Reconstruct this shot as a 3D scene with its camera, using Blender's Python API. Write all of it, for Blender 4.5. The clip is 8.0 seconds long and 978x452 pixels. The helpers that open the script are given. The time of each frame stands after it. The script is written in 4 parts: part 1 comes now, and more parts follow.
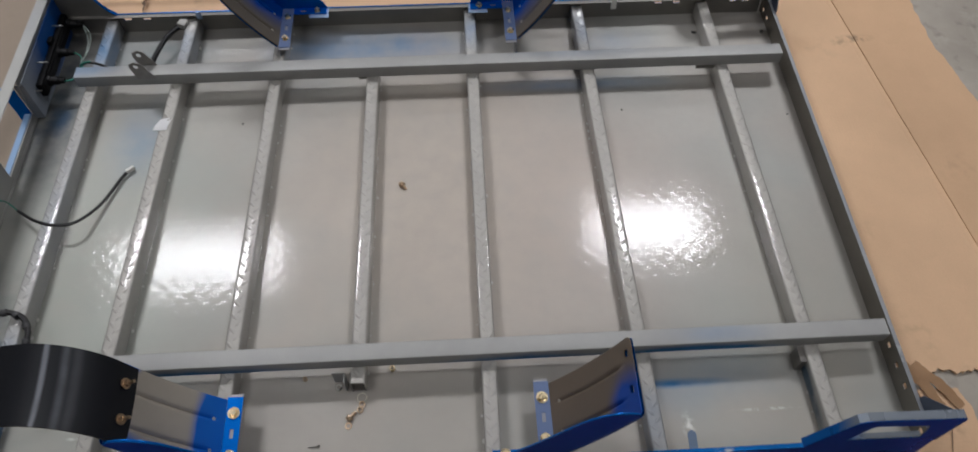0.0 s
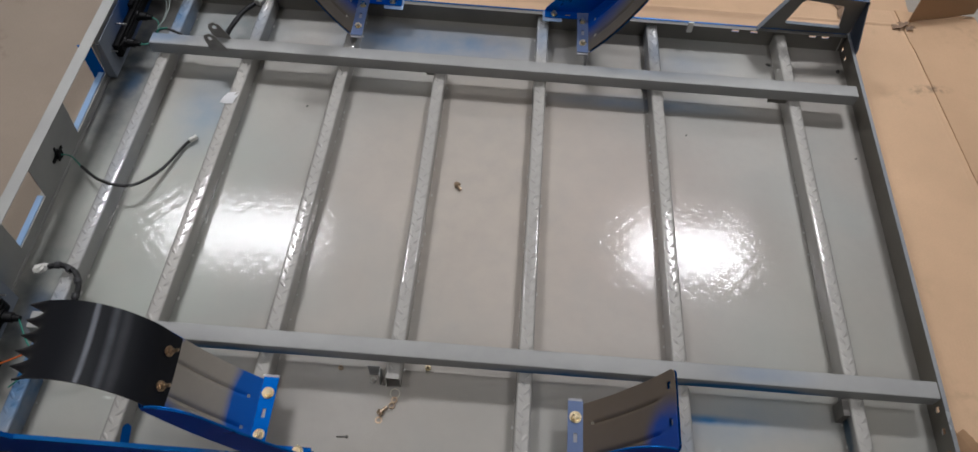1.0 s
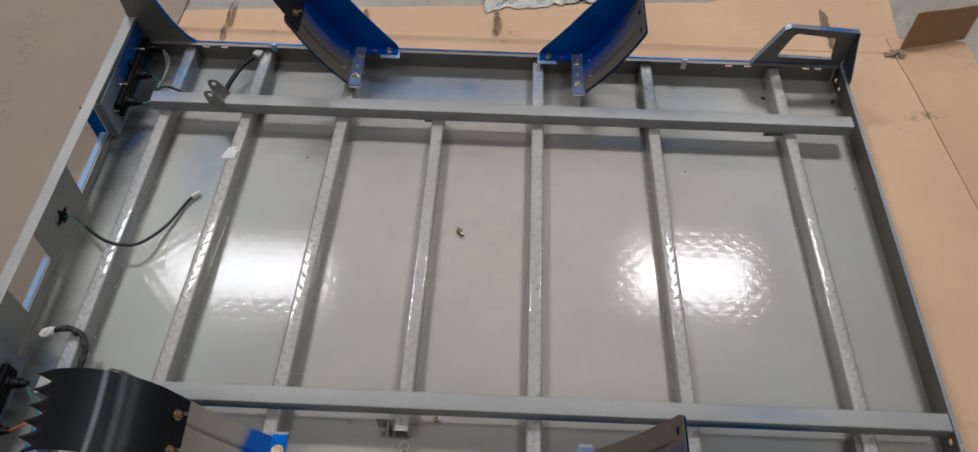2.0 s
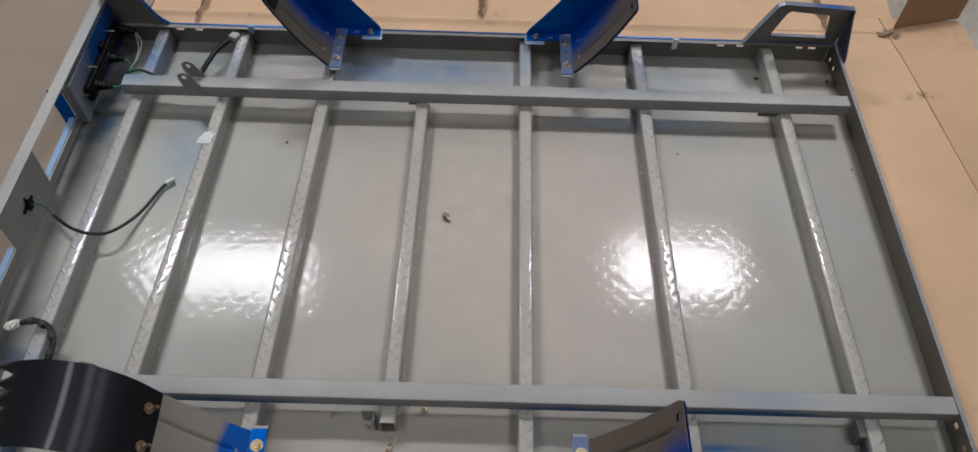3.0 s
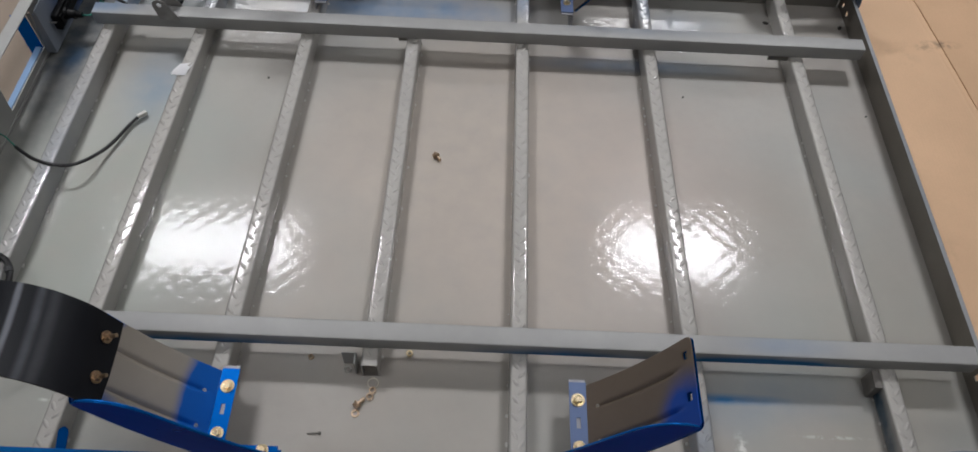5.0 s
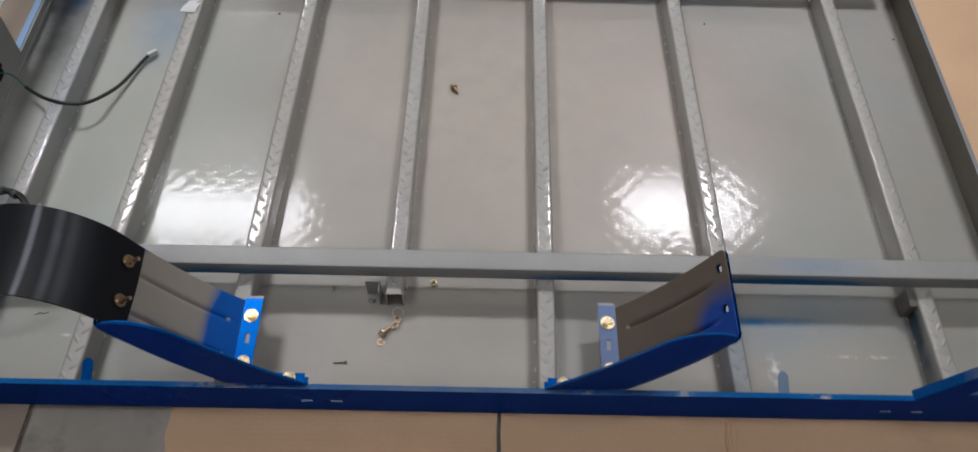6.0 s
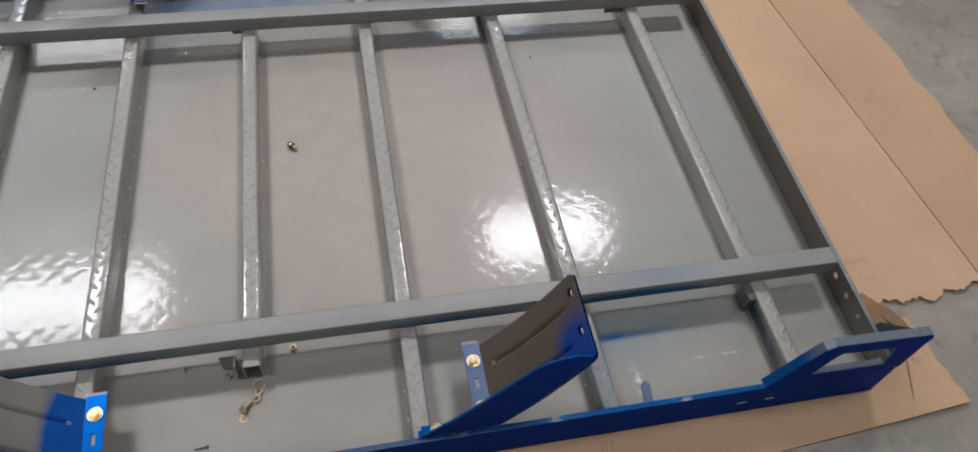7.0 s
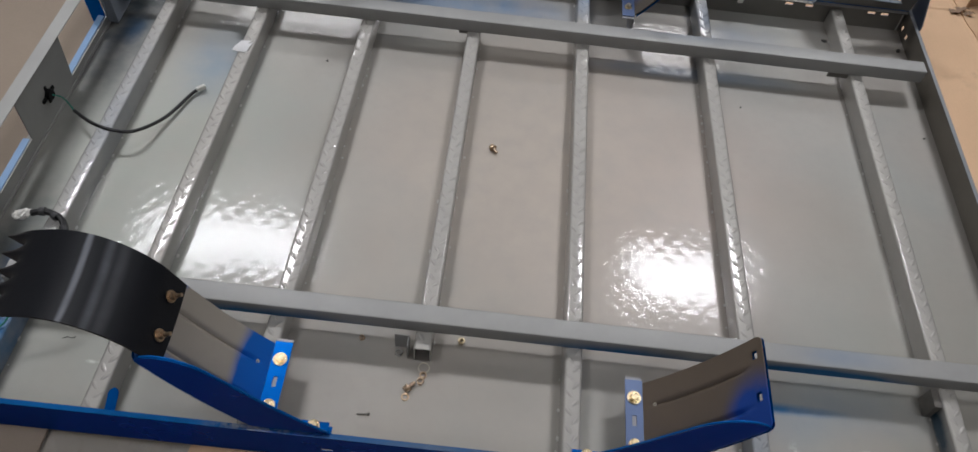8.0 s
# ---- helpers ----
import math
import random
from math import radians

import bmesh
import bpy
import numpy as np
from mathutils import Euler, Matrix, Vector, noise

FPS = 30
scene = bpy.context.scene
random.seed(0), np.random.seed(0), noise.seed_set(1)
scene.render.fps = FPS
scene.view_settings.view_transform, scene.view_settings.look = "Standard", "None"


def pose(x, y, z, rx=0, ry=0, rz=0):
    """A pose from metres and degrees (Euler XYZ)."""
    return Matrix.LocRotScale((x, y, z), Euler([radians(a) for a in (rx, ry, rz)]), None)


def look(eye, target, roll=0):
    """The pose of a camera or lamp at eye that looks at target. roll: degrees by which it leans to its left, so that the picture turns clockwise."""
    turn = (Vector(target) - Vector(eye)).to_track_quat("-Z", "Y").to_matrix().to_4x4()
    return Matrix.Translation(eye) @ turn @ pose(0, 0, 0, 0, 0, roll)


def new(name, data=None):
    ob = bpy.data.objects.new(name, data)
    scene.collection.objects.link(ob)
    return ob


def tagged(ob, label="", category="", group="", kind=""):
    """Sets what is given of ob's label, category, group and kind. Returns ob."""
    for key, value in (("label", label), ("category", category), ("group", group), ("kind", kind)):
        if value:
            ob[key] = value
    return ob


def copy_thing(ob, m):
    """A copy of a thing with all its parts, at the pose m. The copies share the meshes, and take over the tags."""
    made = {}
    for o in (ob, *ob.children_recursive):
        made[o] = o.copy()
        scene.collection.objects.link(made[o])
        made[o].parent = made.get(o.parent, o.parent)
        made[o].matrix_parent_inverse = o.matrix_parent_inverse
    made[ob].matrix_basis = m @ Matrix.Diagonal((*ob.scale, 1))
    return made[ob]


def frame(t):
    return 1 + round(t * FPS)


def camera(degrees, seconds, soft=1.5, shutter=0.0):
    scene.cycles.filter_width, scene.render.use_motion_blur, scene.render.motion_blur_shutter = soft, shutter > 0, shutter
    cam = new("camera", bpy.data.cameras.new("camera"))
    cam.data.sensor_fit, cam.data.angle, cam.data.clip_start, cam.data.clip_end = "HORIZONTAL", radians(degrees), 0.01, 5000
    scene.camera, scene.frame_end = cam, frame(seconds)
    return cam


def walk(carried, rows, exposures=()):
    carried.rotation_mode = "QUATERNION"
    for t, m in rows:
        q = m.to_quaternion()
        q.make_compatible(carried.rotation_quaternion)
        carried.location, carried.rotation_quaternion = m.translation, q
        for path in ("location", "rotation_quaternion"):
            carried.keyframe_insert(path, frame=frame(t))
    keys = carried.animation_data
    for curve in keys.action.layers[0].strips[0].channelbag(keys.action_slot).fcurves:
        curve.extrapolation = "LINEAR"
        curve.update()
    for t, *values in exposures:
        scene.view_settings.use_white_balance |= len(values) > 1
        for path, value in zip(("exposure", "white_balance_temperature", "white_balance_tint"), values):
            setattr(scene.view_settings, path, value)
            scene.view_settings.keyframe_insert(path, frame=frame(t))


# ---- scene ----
cam = camera(64.6, 8.0, soft=1.5, shutter=0.3)
PATH = [
    (0, (-0.026, -0.542, 1.233), (0.052, 0.54, -0.447), 1.0),
    (0.2, (-0.032, -0.534, 1.247), (0.01, 0.571, -0.419), 0.5),
    (0.5, (-0.049, -0.532, 1.246), (-0.06, 0.596, -0.405), 1.2),
    (0.8, (-0.053, -0.526, 1.248), (-0.061, 0.564, -0.429), 3.6),
    (1, (-0.058, -0.526, 1.231), (-0.068, 0.558, -0.45), 4.0),
    (1.2, (-0.046, -0.503, 1.244), (-0.095, 0.536, -0.464), 3.0),
    (1.5, (-0.055, -0.503, 1.265), (-0.057, 0.616, -0.392), 3.1),
    (1.8, (-0.04, -0.491, 1.266), (-0.058, 0.607, -0.406), 1.7),
    (2, (-0.058, -0.501, 1.255), (-0.081, 0.641, -0.387), 1.3),
    (2.2, (-0.055, -0.505, 1.235), (-0.045, 0.643, -0.403), 2.9),
    (3.3, (-0.063, -0.471, 1.193), (-0.054, 0.657, -0.459), 1.8),
    (3.5, (-0.054, -0.453, 1.204), (-0.067, 0.647, -0.466), 0.9),
    (4, (-0.058, -0.46, 1.189), (-0.02, 0.661, -0.466), 1.5),
    (4.2, (-0.058, -0.473, 1.182), (-0.038, 0.652, -0.472), 1.5),
    (5.3, (-0.061, -0.524, 1.044), (-0.023, 0.585, -0.62), 4.8),
    (5.5, (-0.084, -0.532, 1.038), (-0.055, 0.557, -0.639), 4.9),
    (5.8, (-0.091, -0.553, 1.03), (-0.068, 0.538, -0.646), 3.1),
    (6, (-0.081, -0.558, 1.017), (-0.06, 0.499, -0.68), 2.2),
    (6.3, (-0.07, -0.562, 1.013), (0.026, 0.471, -0.697), 3.4),
    (6.5, (-0.066, -0.557, 1.013), (0.108, 0.499, -0.676), 4.0),
    (6.8, (-0.047, -0.552, 1.019), (0.264, 0.534, -0.632), 6.2),
    (7, (-0.053, -0.552, 1.023), (0.303, 0.558, -0.602), 8.3),
    (7.3, (-0.107, -0.552, 1.034), (0.142, 0.591, -0.589), 8.9),
    (7.5, (-0.127, -0.55, 1.036), (-0.014, 0.614, -0.586), 7.7),
    (7.7, (-0.132, -0.563, 1.034), (-0.101, 0.625, -0.575), 6.8),
    (8, (-0.139, -0.55, 1.034), (-0.118, 0.612, -0.594), 7.2),
]
walk(cam, [(t, look(eye, target, roll)) for t, eye, target, roll in PATH])

# ---- light ----
world = bpy.data.worlds.new("hall_air")
scene.world = world
world.use_nodes = True
world.node_tree.nodes["Background"].inputs[0].default_value = (0.75, 0.85, 1.0, 1)
world.node_tree.nodes["Background"].inputs[1].default_value = 0.006
scene.view_settings.exposure = 0.0
LAMP_Z = 4.0
LAMP_POWER = 35.9
LAMP_X = (-2.06, 1.49)
LAMP_SKEW = 0.035
LAMP_ROWS = ((2.70, 1.10), (5.37, 0.64), (8.04, 0.38), (-0.10, 0.27), (-2.77, 0.27))
LAMP_LONG = (1.24, 0.92)
LAMP_SHARE = (1.20, 1.07)


# ---- materials ----
def nodes_of(name):
    m = bpy.data.materials.new(name)
    m.use_nodes = True
    t = m.node_tree
    return m, t, t.nodes["Principled BSDF"]


def put(t, kind, **kw):
    n = t.nodes.new(kind)
    for k, v in kw.items():
        if k == "operation":
            n.operation = v
        elif k == "blend":
            n.blend_type = v
        elif k == "data":
            n.data_type = v
    return n


def link(t, a, b):
    t.links.new(a, b)


def math_node(t, op, a, b=None, c=None):
    n = put(t, "ShaderNodeMath", operation=op)
    for i, v in enumerate((a, b, c)):
        if v is None:
            continue
        if isinstance(v, (int, float)):
            n.inputs[i].default_value = v
        else:
            link(t, v, n.inputs[i])
    return n.outputs[0]


def place(t):
    return put(t, "ShaderNodeNewGeometry").outputs["Position"]


def noise_node(t, vec, scale, detail=3.0, rough=0.55, dist=0.0):
    n = put(t, "ShaderNodeTexNoise")
    n.inputs["Scale"].default_value = scale
    n.inputs["Detail"].default_value = detail
    n.inputs["Roughness"].default_value = rough
    n.inputs["Distortion"].default_value = dist
    link(t, vec, n.inputs["Vector"])
    return n.outputs["Fac"]


def ramp(t, fac, lo, hi, a=0.0, b=1.0):
    n = put(t, "ShaderNodeMapRange")
    n.inputs["From Min"].default_value = lo
    n.inputs["From Max"].default_value = hi
    n.inputs["To Min"].default_value = a
    n.inputs["To Max"].default_value = b
    link(t, fac, n.inputs["Value"])
    return n.outputs["Result"]


def mix(t, fac, a, b, blend="MIX"):
    n = put(t, "ShaderNodeMix", data="RGBA", blend=blend)
    for sock, v in ((n.inputs[0], fac), (n.inputs[6], a), (n.inputs[7], b)):
        if isinstance(v, (int, float)):
            sock.default_value = v
        elif isinstance(v, tuple):
            sock.default_value = (*v, 1)
        else:
            link(t, v, sock)
    return n.outputs[2]


def bump(t, height, strength, distance, normal=None):
    n = put(t, "ShaderNodeBump")
    n.inputs["Strength"].default_value = strength
    n.inputs["Distance"].default_value = distance
    link(t, height, n.inputs["Height"])
    if normal is not None:
        link(t, normal, n.inputs["Normal"])
    return n.outputs["Normal"]


def tear_pattern(t, vec, size, a=0.5, b=0.34):
    """Tread-plate relief: lens bumps that alternate their slant from cell to cell."""
    sep = put(t, "ShaderNodeSeparateXYZ")
    link(t, vec, sep.inputs[0])
    x, y = (math_node(t, "ADD", sep.outputs[k], math_node(t, "MULTIPLY", noise_node(t, vec, 19 + 6 * k, 2), size * 0.3)) for k in (0, 1))
    u = math_node(t, "MULTIPLY", math_node(t, "ADD", x, y), 0.7071 / size)
    v = math_node(t, "MULTIPLY", math_node(t, "SUBTRACT", x, y), 0.7071 / size)
    iu, iv = math_node(t, "FLOOR", u), math_node(t, "FLOOR", v)
    fu = math_node(t, "SUBTRACT", math_node(t, "FRACT", u), 0.5)
    fv = math_node(t, "SUBTRACT", math_node(t, "FRACT", v), 0.5)
    par = math_node(t, "FLOORED_MODULO", math_node(t, "ADD", iu, iv), 2.0)
    inv = math_node(t, "SUBTRACT", 1.0, par)
    p = math_node(t, "ADD", math_node(t, "MULTIPLY", fu, par), math_node(t, "MULTIPLY", fv, inv))
    q = math_node(t, "ADD", math_node(t, "MULTIPLY", fv, par), math_node(t, "MULTIPLY", fu, inv))
    d = math_node(t, "ADD", math_node(t, "POWER", math_node(t, "ABSOLUTE", math_node(t, "DIVIDE", p, a)), 2.0),
                  math_node(t, "POWER", math_node(t, "ABSOLUTE", math_node(t, "DIVIDE", q, b)), 2.0))
    n = put(t, "ShaderNodeMapRange")
    n.interpolation_type = "SMOOTHSTEP"
    n.inputs["From Min"].default_value, n.inputs["From Max"].default_value = 1.3, -0.15
    link(t, d, n.inputs["Value"])
    return n.outputs["Result"]


def blob(t, vec, centre, radii):
    """1 in the middle of an ellipsoid, falling softly to 0 at its edge."""
    sub = put(t, "ShaderNodeVectorMath", operation="SUBTRACT")
    link(t, vec, sub.inputs[0])
    sub.inputs[1].default_value = centre
    div = put(t, "ShaderNodeVectorMath", operation="DIVIDE")
    link(t, sub.outputs[0], div.inputs[0])
    div.inputs[1].default_value = radii
    ln = put(t, "ShaderNodeVectorMath", operation="LENGTH")
    link(t, div.outputs[0], ln.inputs[0])
    n = put(t, "ShaderNodeMapRange")
    n.interpolation_type = "SMOOTHSTEP"
    n.inputs["From Min"].default_value, n.inputs["From Max"].default_value = 1.0, 0.0
    link(t, ln.outputs["Value"], n.inputs["Value"])
    return n.outputs["Result"]


Y_NEAR = -0.211
BLUE = (0.014, 0.150, 0.35)
GREY = (0.335, 0.325, 0.295)


def sprayed(name, base=GREY, patches=(), rough=0.22, tread=0.0, tread_size=0.0205, tread_b=0.34, blue=BLUE, peel=0.12, dirt=0.5, coat=0.0, spec=0.55, hues=(), scuffs=(), metal=0.0, coated=0.44):
    """Sprayed enamel with orange peel, faint dirt and drifts of blue overspray, or of another given tone."""
    m, t, b = nodes_of(name)
    p = place(t)
    big, fine = noise_node(t, p, 5.0, 4, 0.6), noise_node(t, p, 60, 3)
    col = mix(t, ramp(t, big, 0.3, 0.7, 0.0, dirt), base, tuple(c * k for c, k in zip(base, (0.80, 0.80, 0.82))))
    col = mix(t, ramp(t, fine, 0.45, 0.75, 0.0, 0.22), col, tuple(c * 0.82 for c in base))
    for k, hue in enumerate(hues):
        col = mix(t, ramp(t, noise_node(t, p, 2.6 + 1.3 * k, 3, 0.5, 0.3), 0.42, 0.66, 0.0, 0.45), col, hue)
    for centre, radii in scuffs:
        f = math_node(t, "MULTIPLY", blob(t, p, centre, radii), ramp(t, noise_node(t, p, 90, 4), 0.42, 0.6))
        col = mix(t, f, col, (0.66, 0.66, 0.63))
    for centre, radii, amount, *tone in patches:
        f = math_node(t, "MULTIPLY", blob(t, p, centre, radii), ramp(t, noise_node(t, p, 22, 4), 0.3, 0.65, 0.55, 1.0))
        col = mix(t, math_node(t, "MULTIPLY", f, amount), col, tone[0] if tone else blue)
    link(t, col, b.inputs["Base Color"])
    link(t, ramp(t, big, 0.3, 0.75, rough, rough + 0.10), b.inputs["Roughness"])
    nrm = bump(t, noise_node(t, p, 190, 2), peel, 0.0006)
    nrm = bump(t, noise_node(t, p, 14, 2), 0.25, 0.0012, nrm)
    if not tread or tread > 0.2:
        link(t, bump(t, tear_pattern(t, p, tread_size, 0.5, tread_b), tread * 0.35, 0.0014, nrm) if tread else nrm, b.inputs["Normal"])
    else:
        link(t, nrm, b.inputs["Normal"])
    if tread:
        nrm = bump(t, tear_pattern(t, p, tread_size, 0.5, tread_b), tread, 0.0014, nrm)
    b.inputs["Specular IOR Level"].default_value = spec
    if metal:
        b.inputs["Metallic"].default_value = metal
        link(t, col, b.inputs["Specular Tint"])
    if coat:
        b.inputs["Coat Weight"].default_value = coated
        b.inputs["Coat Roughness"].default_value = coat
        link(t, nrm, b.inputs["Coat Normal"])
    return m


def plain(name, col, rough=0.5, metal=0.0, var=0.25, scale=40, relief=0.15, spec=0.5):
    m, t, b = nodes_of(name)
    p = place(t)
    f = noise_node(t, p, scale, 4)
    link(t, mix(t, ramp(t, f, 0.3, 0.7), tuple(c * (1 - var) for c in col), tuple(min(1, c * (1 + var * 0.6)) for c in col)), b.inputs["Base Color"])
    link(t, ramp(t, noise_node(t, p, scale * 0.3, 3), 0.3, 0.7, max(0.03, rough - 0.08), rough + 0.08), b.inputs["Roughness"])
    b.inputs["Metallic"].default_value = metal
    b.inputs["Specular IOR Level"].default_value = spec
    if relief:
        link(t, bump(t, noise_node(t, p, scale * 4, 3), relief, 0.0005), b.inputs["Normal"])
    return m


def kraft(name, base, scale_dir, spots=0.5, marks=()):
    """Corrugated board: fine flute lines, blotches and scuffs."""
    m, t, b = nodes_of(name)
    p = place(t)
    col = mix(t, ramp(t, noise_node(t, p, 3.0, 4, 0.6), 0.3, 0.7), tuple(c * 0.88 for c in base), tuple(c * 1.06 for c in base))
    smudge = math_node(t, "MULTIPLY", ramp(t, noise_node(t, p, 7, 3), 0.60, 0.72), ramp(t, noise_node(t, p, 55, 4), 0.45, 0.7))
    col = mix(t, math_node(t, "MULTIPLY", smudge, spots), col, (0.17, 0.125, 0.09))
    for centre, radii, amount in marks:
        f = math_node(t, "MULTIPLY", blob(t, p, centre, radii), ramp(t, noise_node(t, p, 70, 4), 0.40, 0.62))
        col = mix(t, math_node(t, "MULTIPLY", f, amount), col, (0.12, 0.09, 0.07))
    col = mix(t, ramp(t, noise_node(t, p, 400, 2), 0.4, 0.7, 0.0, 0.15), col, tuple(c * 0.7 for c in base))
    w = put(t, "ShaderNodeTexWave")
    w.bands_direction = scale_dir
    w.inputs["Scale"].default_value = 45
    w.inputs["Distortion"].default_value = 0.4
    link(t, p, w.inputs["Vector"])
    link(t, col, b.inputs["Base Color"])
    b.inputs["Roughness"].default_value = 0.82
    b.inputs["Specular IOR Level"].default_value = 0.25
    link(t, bump(t, noise_node(t, p, 12, 4), 0.3, 0.004, bump(t, w.outputs["Fac"], 0.08, 0.0006)), b.inputs["Normal"])
    return m


def concrete_material():
    m, t, b = nodes_of("concrete")
    p = place(t)
    col = mix(t, ramp(t, noise_node(t, p, 2.2, 6, 0.65), 0.3, 0.7), (0.27, 0.24, 0.20), (0.44, 0.40, 0.34))
    col = mix(t, math_node(t, "MULTIPLY", ramp(t, noise_node(t, p, 9, 5, 0.7, 0.6), 0.52, 0.7), 0.55), col, (0.47, 0.44, 0.39))
    col = mix(t, ramp(t, noise_node(t, p, 30, 5), 0.56, 0.75, 0.0, 0.5), col, (0.12, 0.105, 0.088))
    link(t, col, b.inputs["Base Color"])
    link(t, ramp(t, noise_node(t, p, 5, 4), 0.3, 0.7, 0.35, 0.65), b.inputs["Roughness"])
    link(t, bump(t, noise_node(t, p, 60, 6, 0.7), 0.25, 0.002), b.inputs["Normal"])
    return m


# Overspray and tints; dark patches by the tail panel paint in its shade.
SHEET_SPRAY_AND_SHADE = (((-0.64, 0.25, 0), (0.34, 0.60, 0.1), 0.7, (0.335, 0.355, 0.318)), ((-0.08, 0.32, 0), (0.42, 0.60, 0.1), 0.8, (0.470, 0.425, 0.365)), ((0.55, 0.05, 0), (0.30, 0.45, 0.1), 0.6, (0.325, 0.335, 0.30)), ((-0.16, 0.74, 0), (0.26, 0.075, 0.1), 0.55), ((-0.33, 0.74, 0), (0.16, 0.08, 0.1), 0.45), ((-0.66, 0.50, 0), (0.10, 0.16, 0.1), 0.28),
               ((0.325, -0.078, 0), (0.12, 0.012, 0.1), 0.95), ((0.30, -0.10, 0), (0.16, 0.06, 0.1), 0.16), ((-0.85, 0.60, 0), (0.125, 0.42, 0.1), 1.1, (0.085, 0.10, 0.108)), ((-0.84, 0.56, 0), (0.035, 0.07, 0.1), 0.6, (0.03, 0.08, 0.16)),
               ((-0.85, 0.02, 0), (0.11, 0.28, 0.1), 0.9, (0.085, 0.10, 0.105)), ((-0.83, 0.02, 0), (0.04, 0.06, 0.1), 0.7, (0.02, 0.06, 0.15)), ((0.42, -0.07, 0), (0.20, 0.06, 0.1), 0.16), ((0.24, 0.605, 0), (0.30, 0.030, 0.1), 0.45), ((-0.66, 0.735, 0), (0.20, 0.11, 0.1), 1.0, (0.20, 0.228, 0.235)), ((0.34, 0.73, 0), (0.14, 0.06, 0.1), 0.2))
TUBE_SPRAY = (((-0.785, -0.10, 0.03), (0.05, 0.20, 0.1), 1.1), ((-0.77, 0.72, 0.02), (0.05, 0.12, 0.1), 0.8), ((-0.77, 0.30, 0.02), (0.05, 0.35, 0.1), 0.22), ((-0.6, 0.72, 0.02), (0.05, 0.1, 0.1), 0.35), ((0.02, 0.74, 0.02), (0.05, 0.09, 0.1), 0.45),
              ((0.27, 0.74, 0.02), (0.05, 0.09, 0.1), 0.4), ((0.27, -0.15, 0.02), (0.05, 0.09, 0.1), 0.3), ((0.543, -0.11, 0.012), (0.010, 0.12, 0.028), 1.6, (0.03, 0.065, 0.10)))
RAIL_SPRAY = (((-0.80, 0.636, 0.05), (0.13, 0.04, 0.05), 0.75), ((0.25, 0.64, 0.05), (0.22, 0.03, 0.05), 0.25), ((0.36, -0.036, 0.030), (0.19, 0.05, 0.036), 4.0), ((0.08, -0.036, 0.030), (0.20, 0.05, 0.036), 1.6), ((-0.46, -0.036, 0.030), (0.24, 0.05, 0.036), 1.8), ((0.40, -0.02, 0.062), (0.12, 0.03, 0.02), 0.3),
              ((-0.14, -0.03, 0.035), (0.5, 0.006, 0.025), 0.25))
SHEET_TINTS = (((0.05, 0.30, 0), (0.55, 0.46, 0.1), 0.70, (0.435, 0.362, 0.322)), ((-0.74, 0.10, 0), (0.26, 0.50, 0.1), 0.55, (0.32, 0.352, 0.316)))
sheet_paint = sprayed("grey_tread_plate_enamel", base=(0.378, 0.358, 0.326), patches=SHEET_TINTS + SHEET_SPRAY_AND_SHADE, rough=0.50, metal=0.50, tread=0.070, tread_size=0.0225, tread_b=0.36, dirt=0.35, coat=0.085, hues=((0.405, 0.362, 0.316), (0.325, 0.348, 0.332)),
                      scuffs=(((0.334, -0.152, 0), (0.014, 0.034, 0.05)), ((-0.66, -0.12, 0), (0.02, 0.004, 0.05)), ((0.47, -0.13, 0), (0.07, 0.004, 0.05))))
tube_paint = sprayed("grey_tread_tube_enamel", base=(0.45, 0.435, 0.40), patches=TUBE_SPRAY, rough=0.50, metal=0.35, coat=0.07, coated=0.85, dirt=0.4)
rail_paint = sprayed("grey_rail_enamel", base=(0.385, 0.385, 0.37), patches=RAIL_SPRAY, rough=0.46, metal=0.30, dirt=0.6)
skirt_paint = sprayed("grey_skirt_enamel", base=(0.25, 0.24, 0.22), rough=0.42, metal=0.55, dirt=0.8)
# The end skirt's shade and mottled brown reflection are mixed into this colour.
end_paint = sprayed("shade_toned_end_enamel", base=(0.215, 0.198, 0.17), rough=0.32, metal=0.45, dirt=0.9, peel=0.3, hues=((0.15, 0.13, 0.105), (0.29, 0.28, 0.25)))
panel_paint = sprayed("grey_end_panel_enamel", dirt=0.8, patches=(((-0.88, 0.72, 0.05), (0.05, 0.24, 0.075), 1.6), ((-0.88, -0.12, 0.05), (0.05, 0.24, 0.075), 1.6)), base=(0.41, 0.41, 0.385), rough=0.42, metal=0.40)
blue_paint = sprayed("blue_enamel", base=(0.002, 0.125, 0.50), rough=0.25, spec=0.06, dirt=0.7, metal=0.74)
# One inner paint in three tones; each guard's shading is in its base.
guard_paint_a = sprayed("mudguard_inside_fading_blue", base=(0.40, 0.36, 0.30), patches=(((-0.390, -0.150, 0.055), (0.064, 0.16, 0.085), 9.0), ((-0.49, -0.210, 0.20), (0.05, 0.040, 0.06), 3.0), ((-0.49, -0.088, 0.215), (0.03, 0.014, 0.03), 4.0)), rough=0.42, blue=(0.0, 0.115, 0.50))
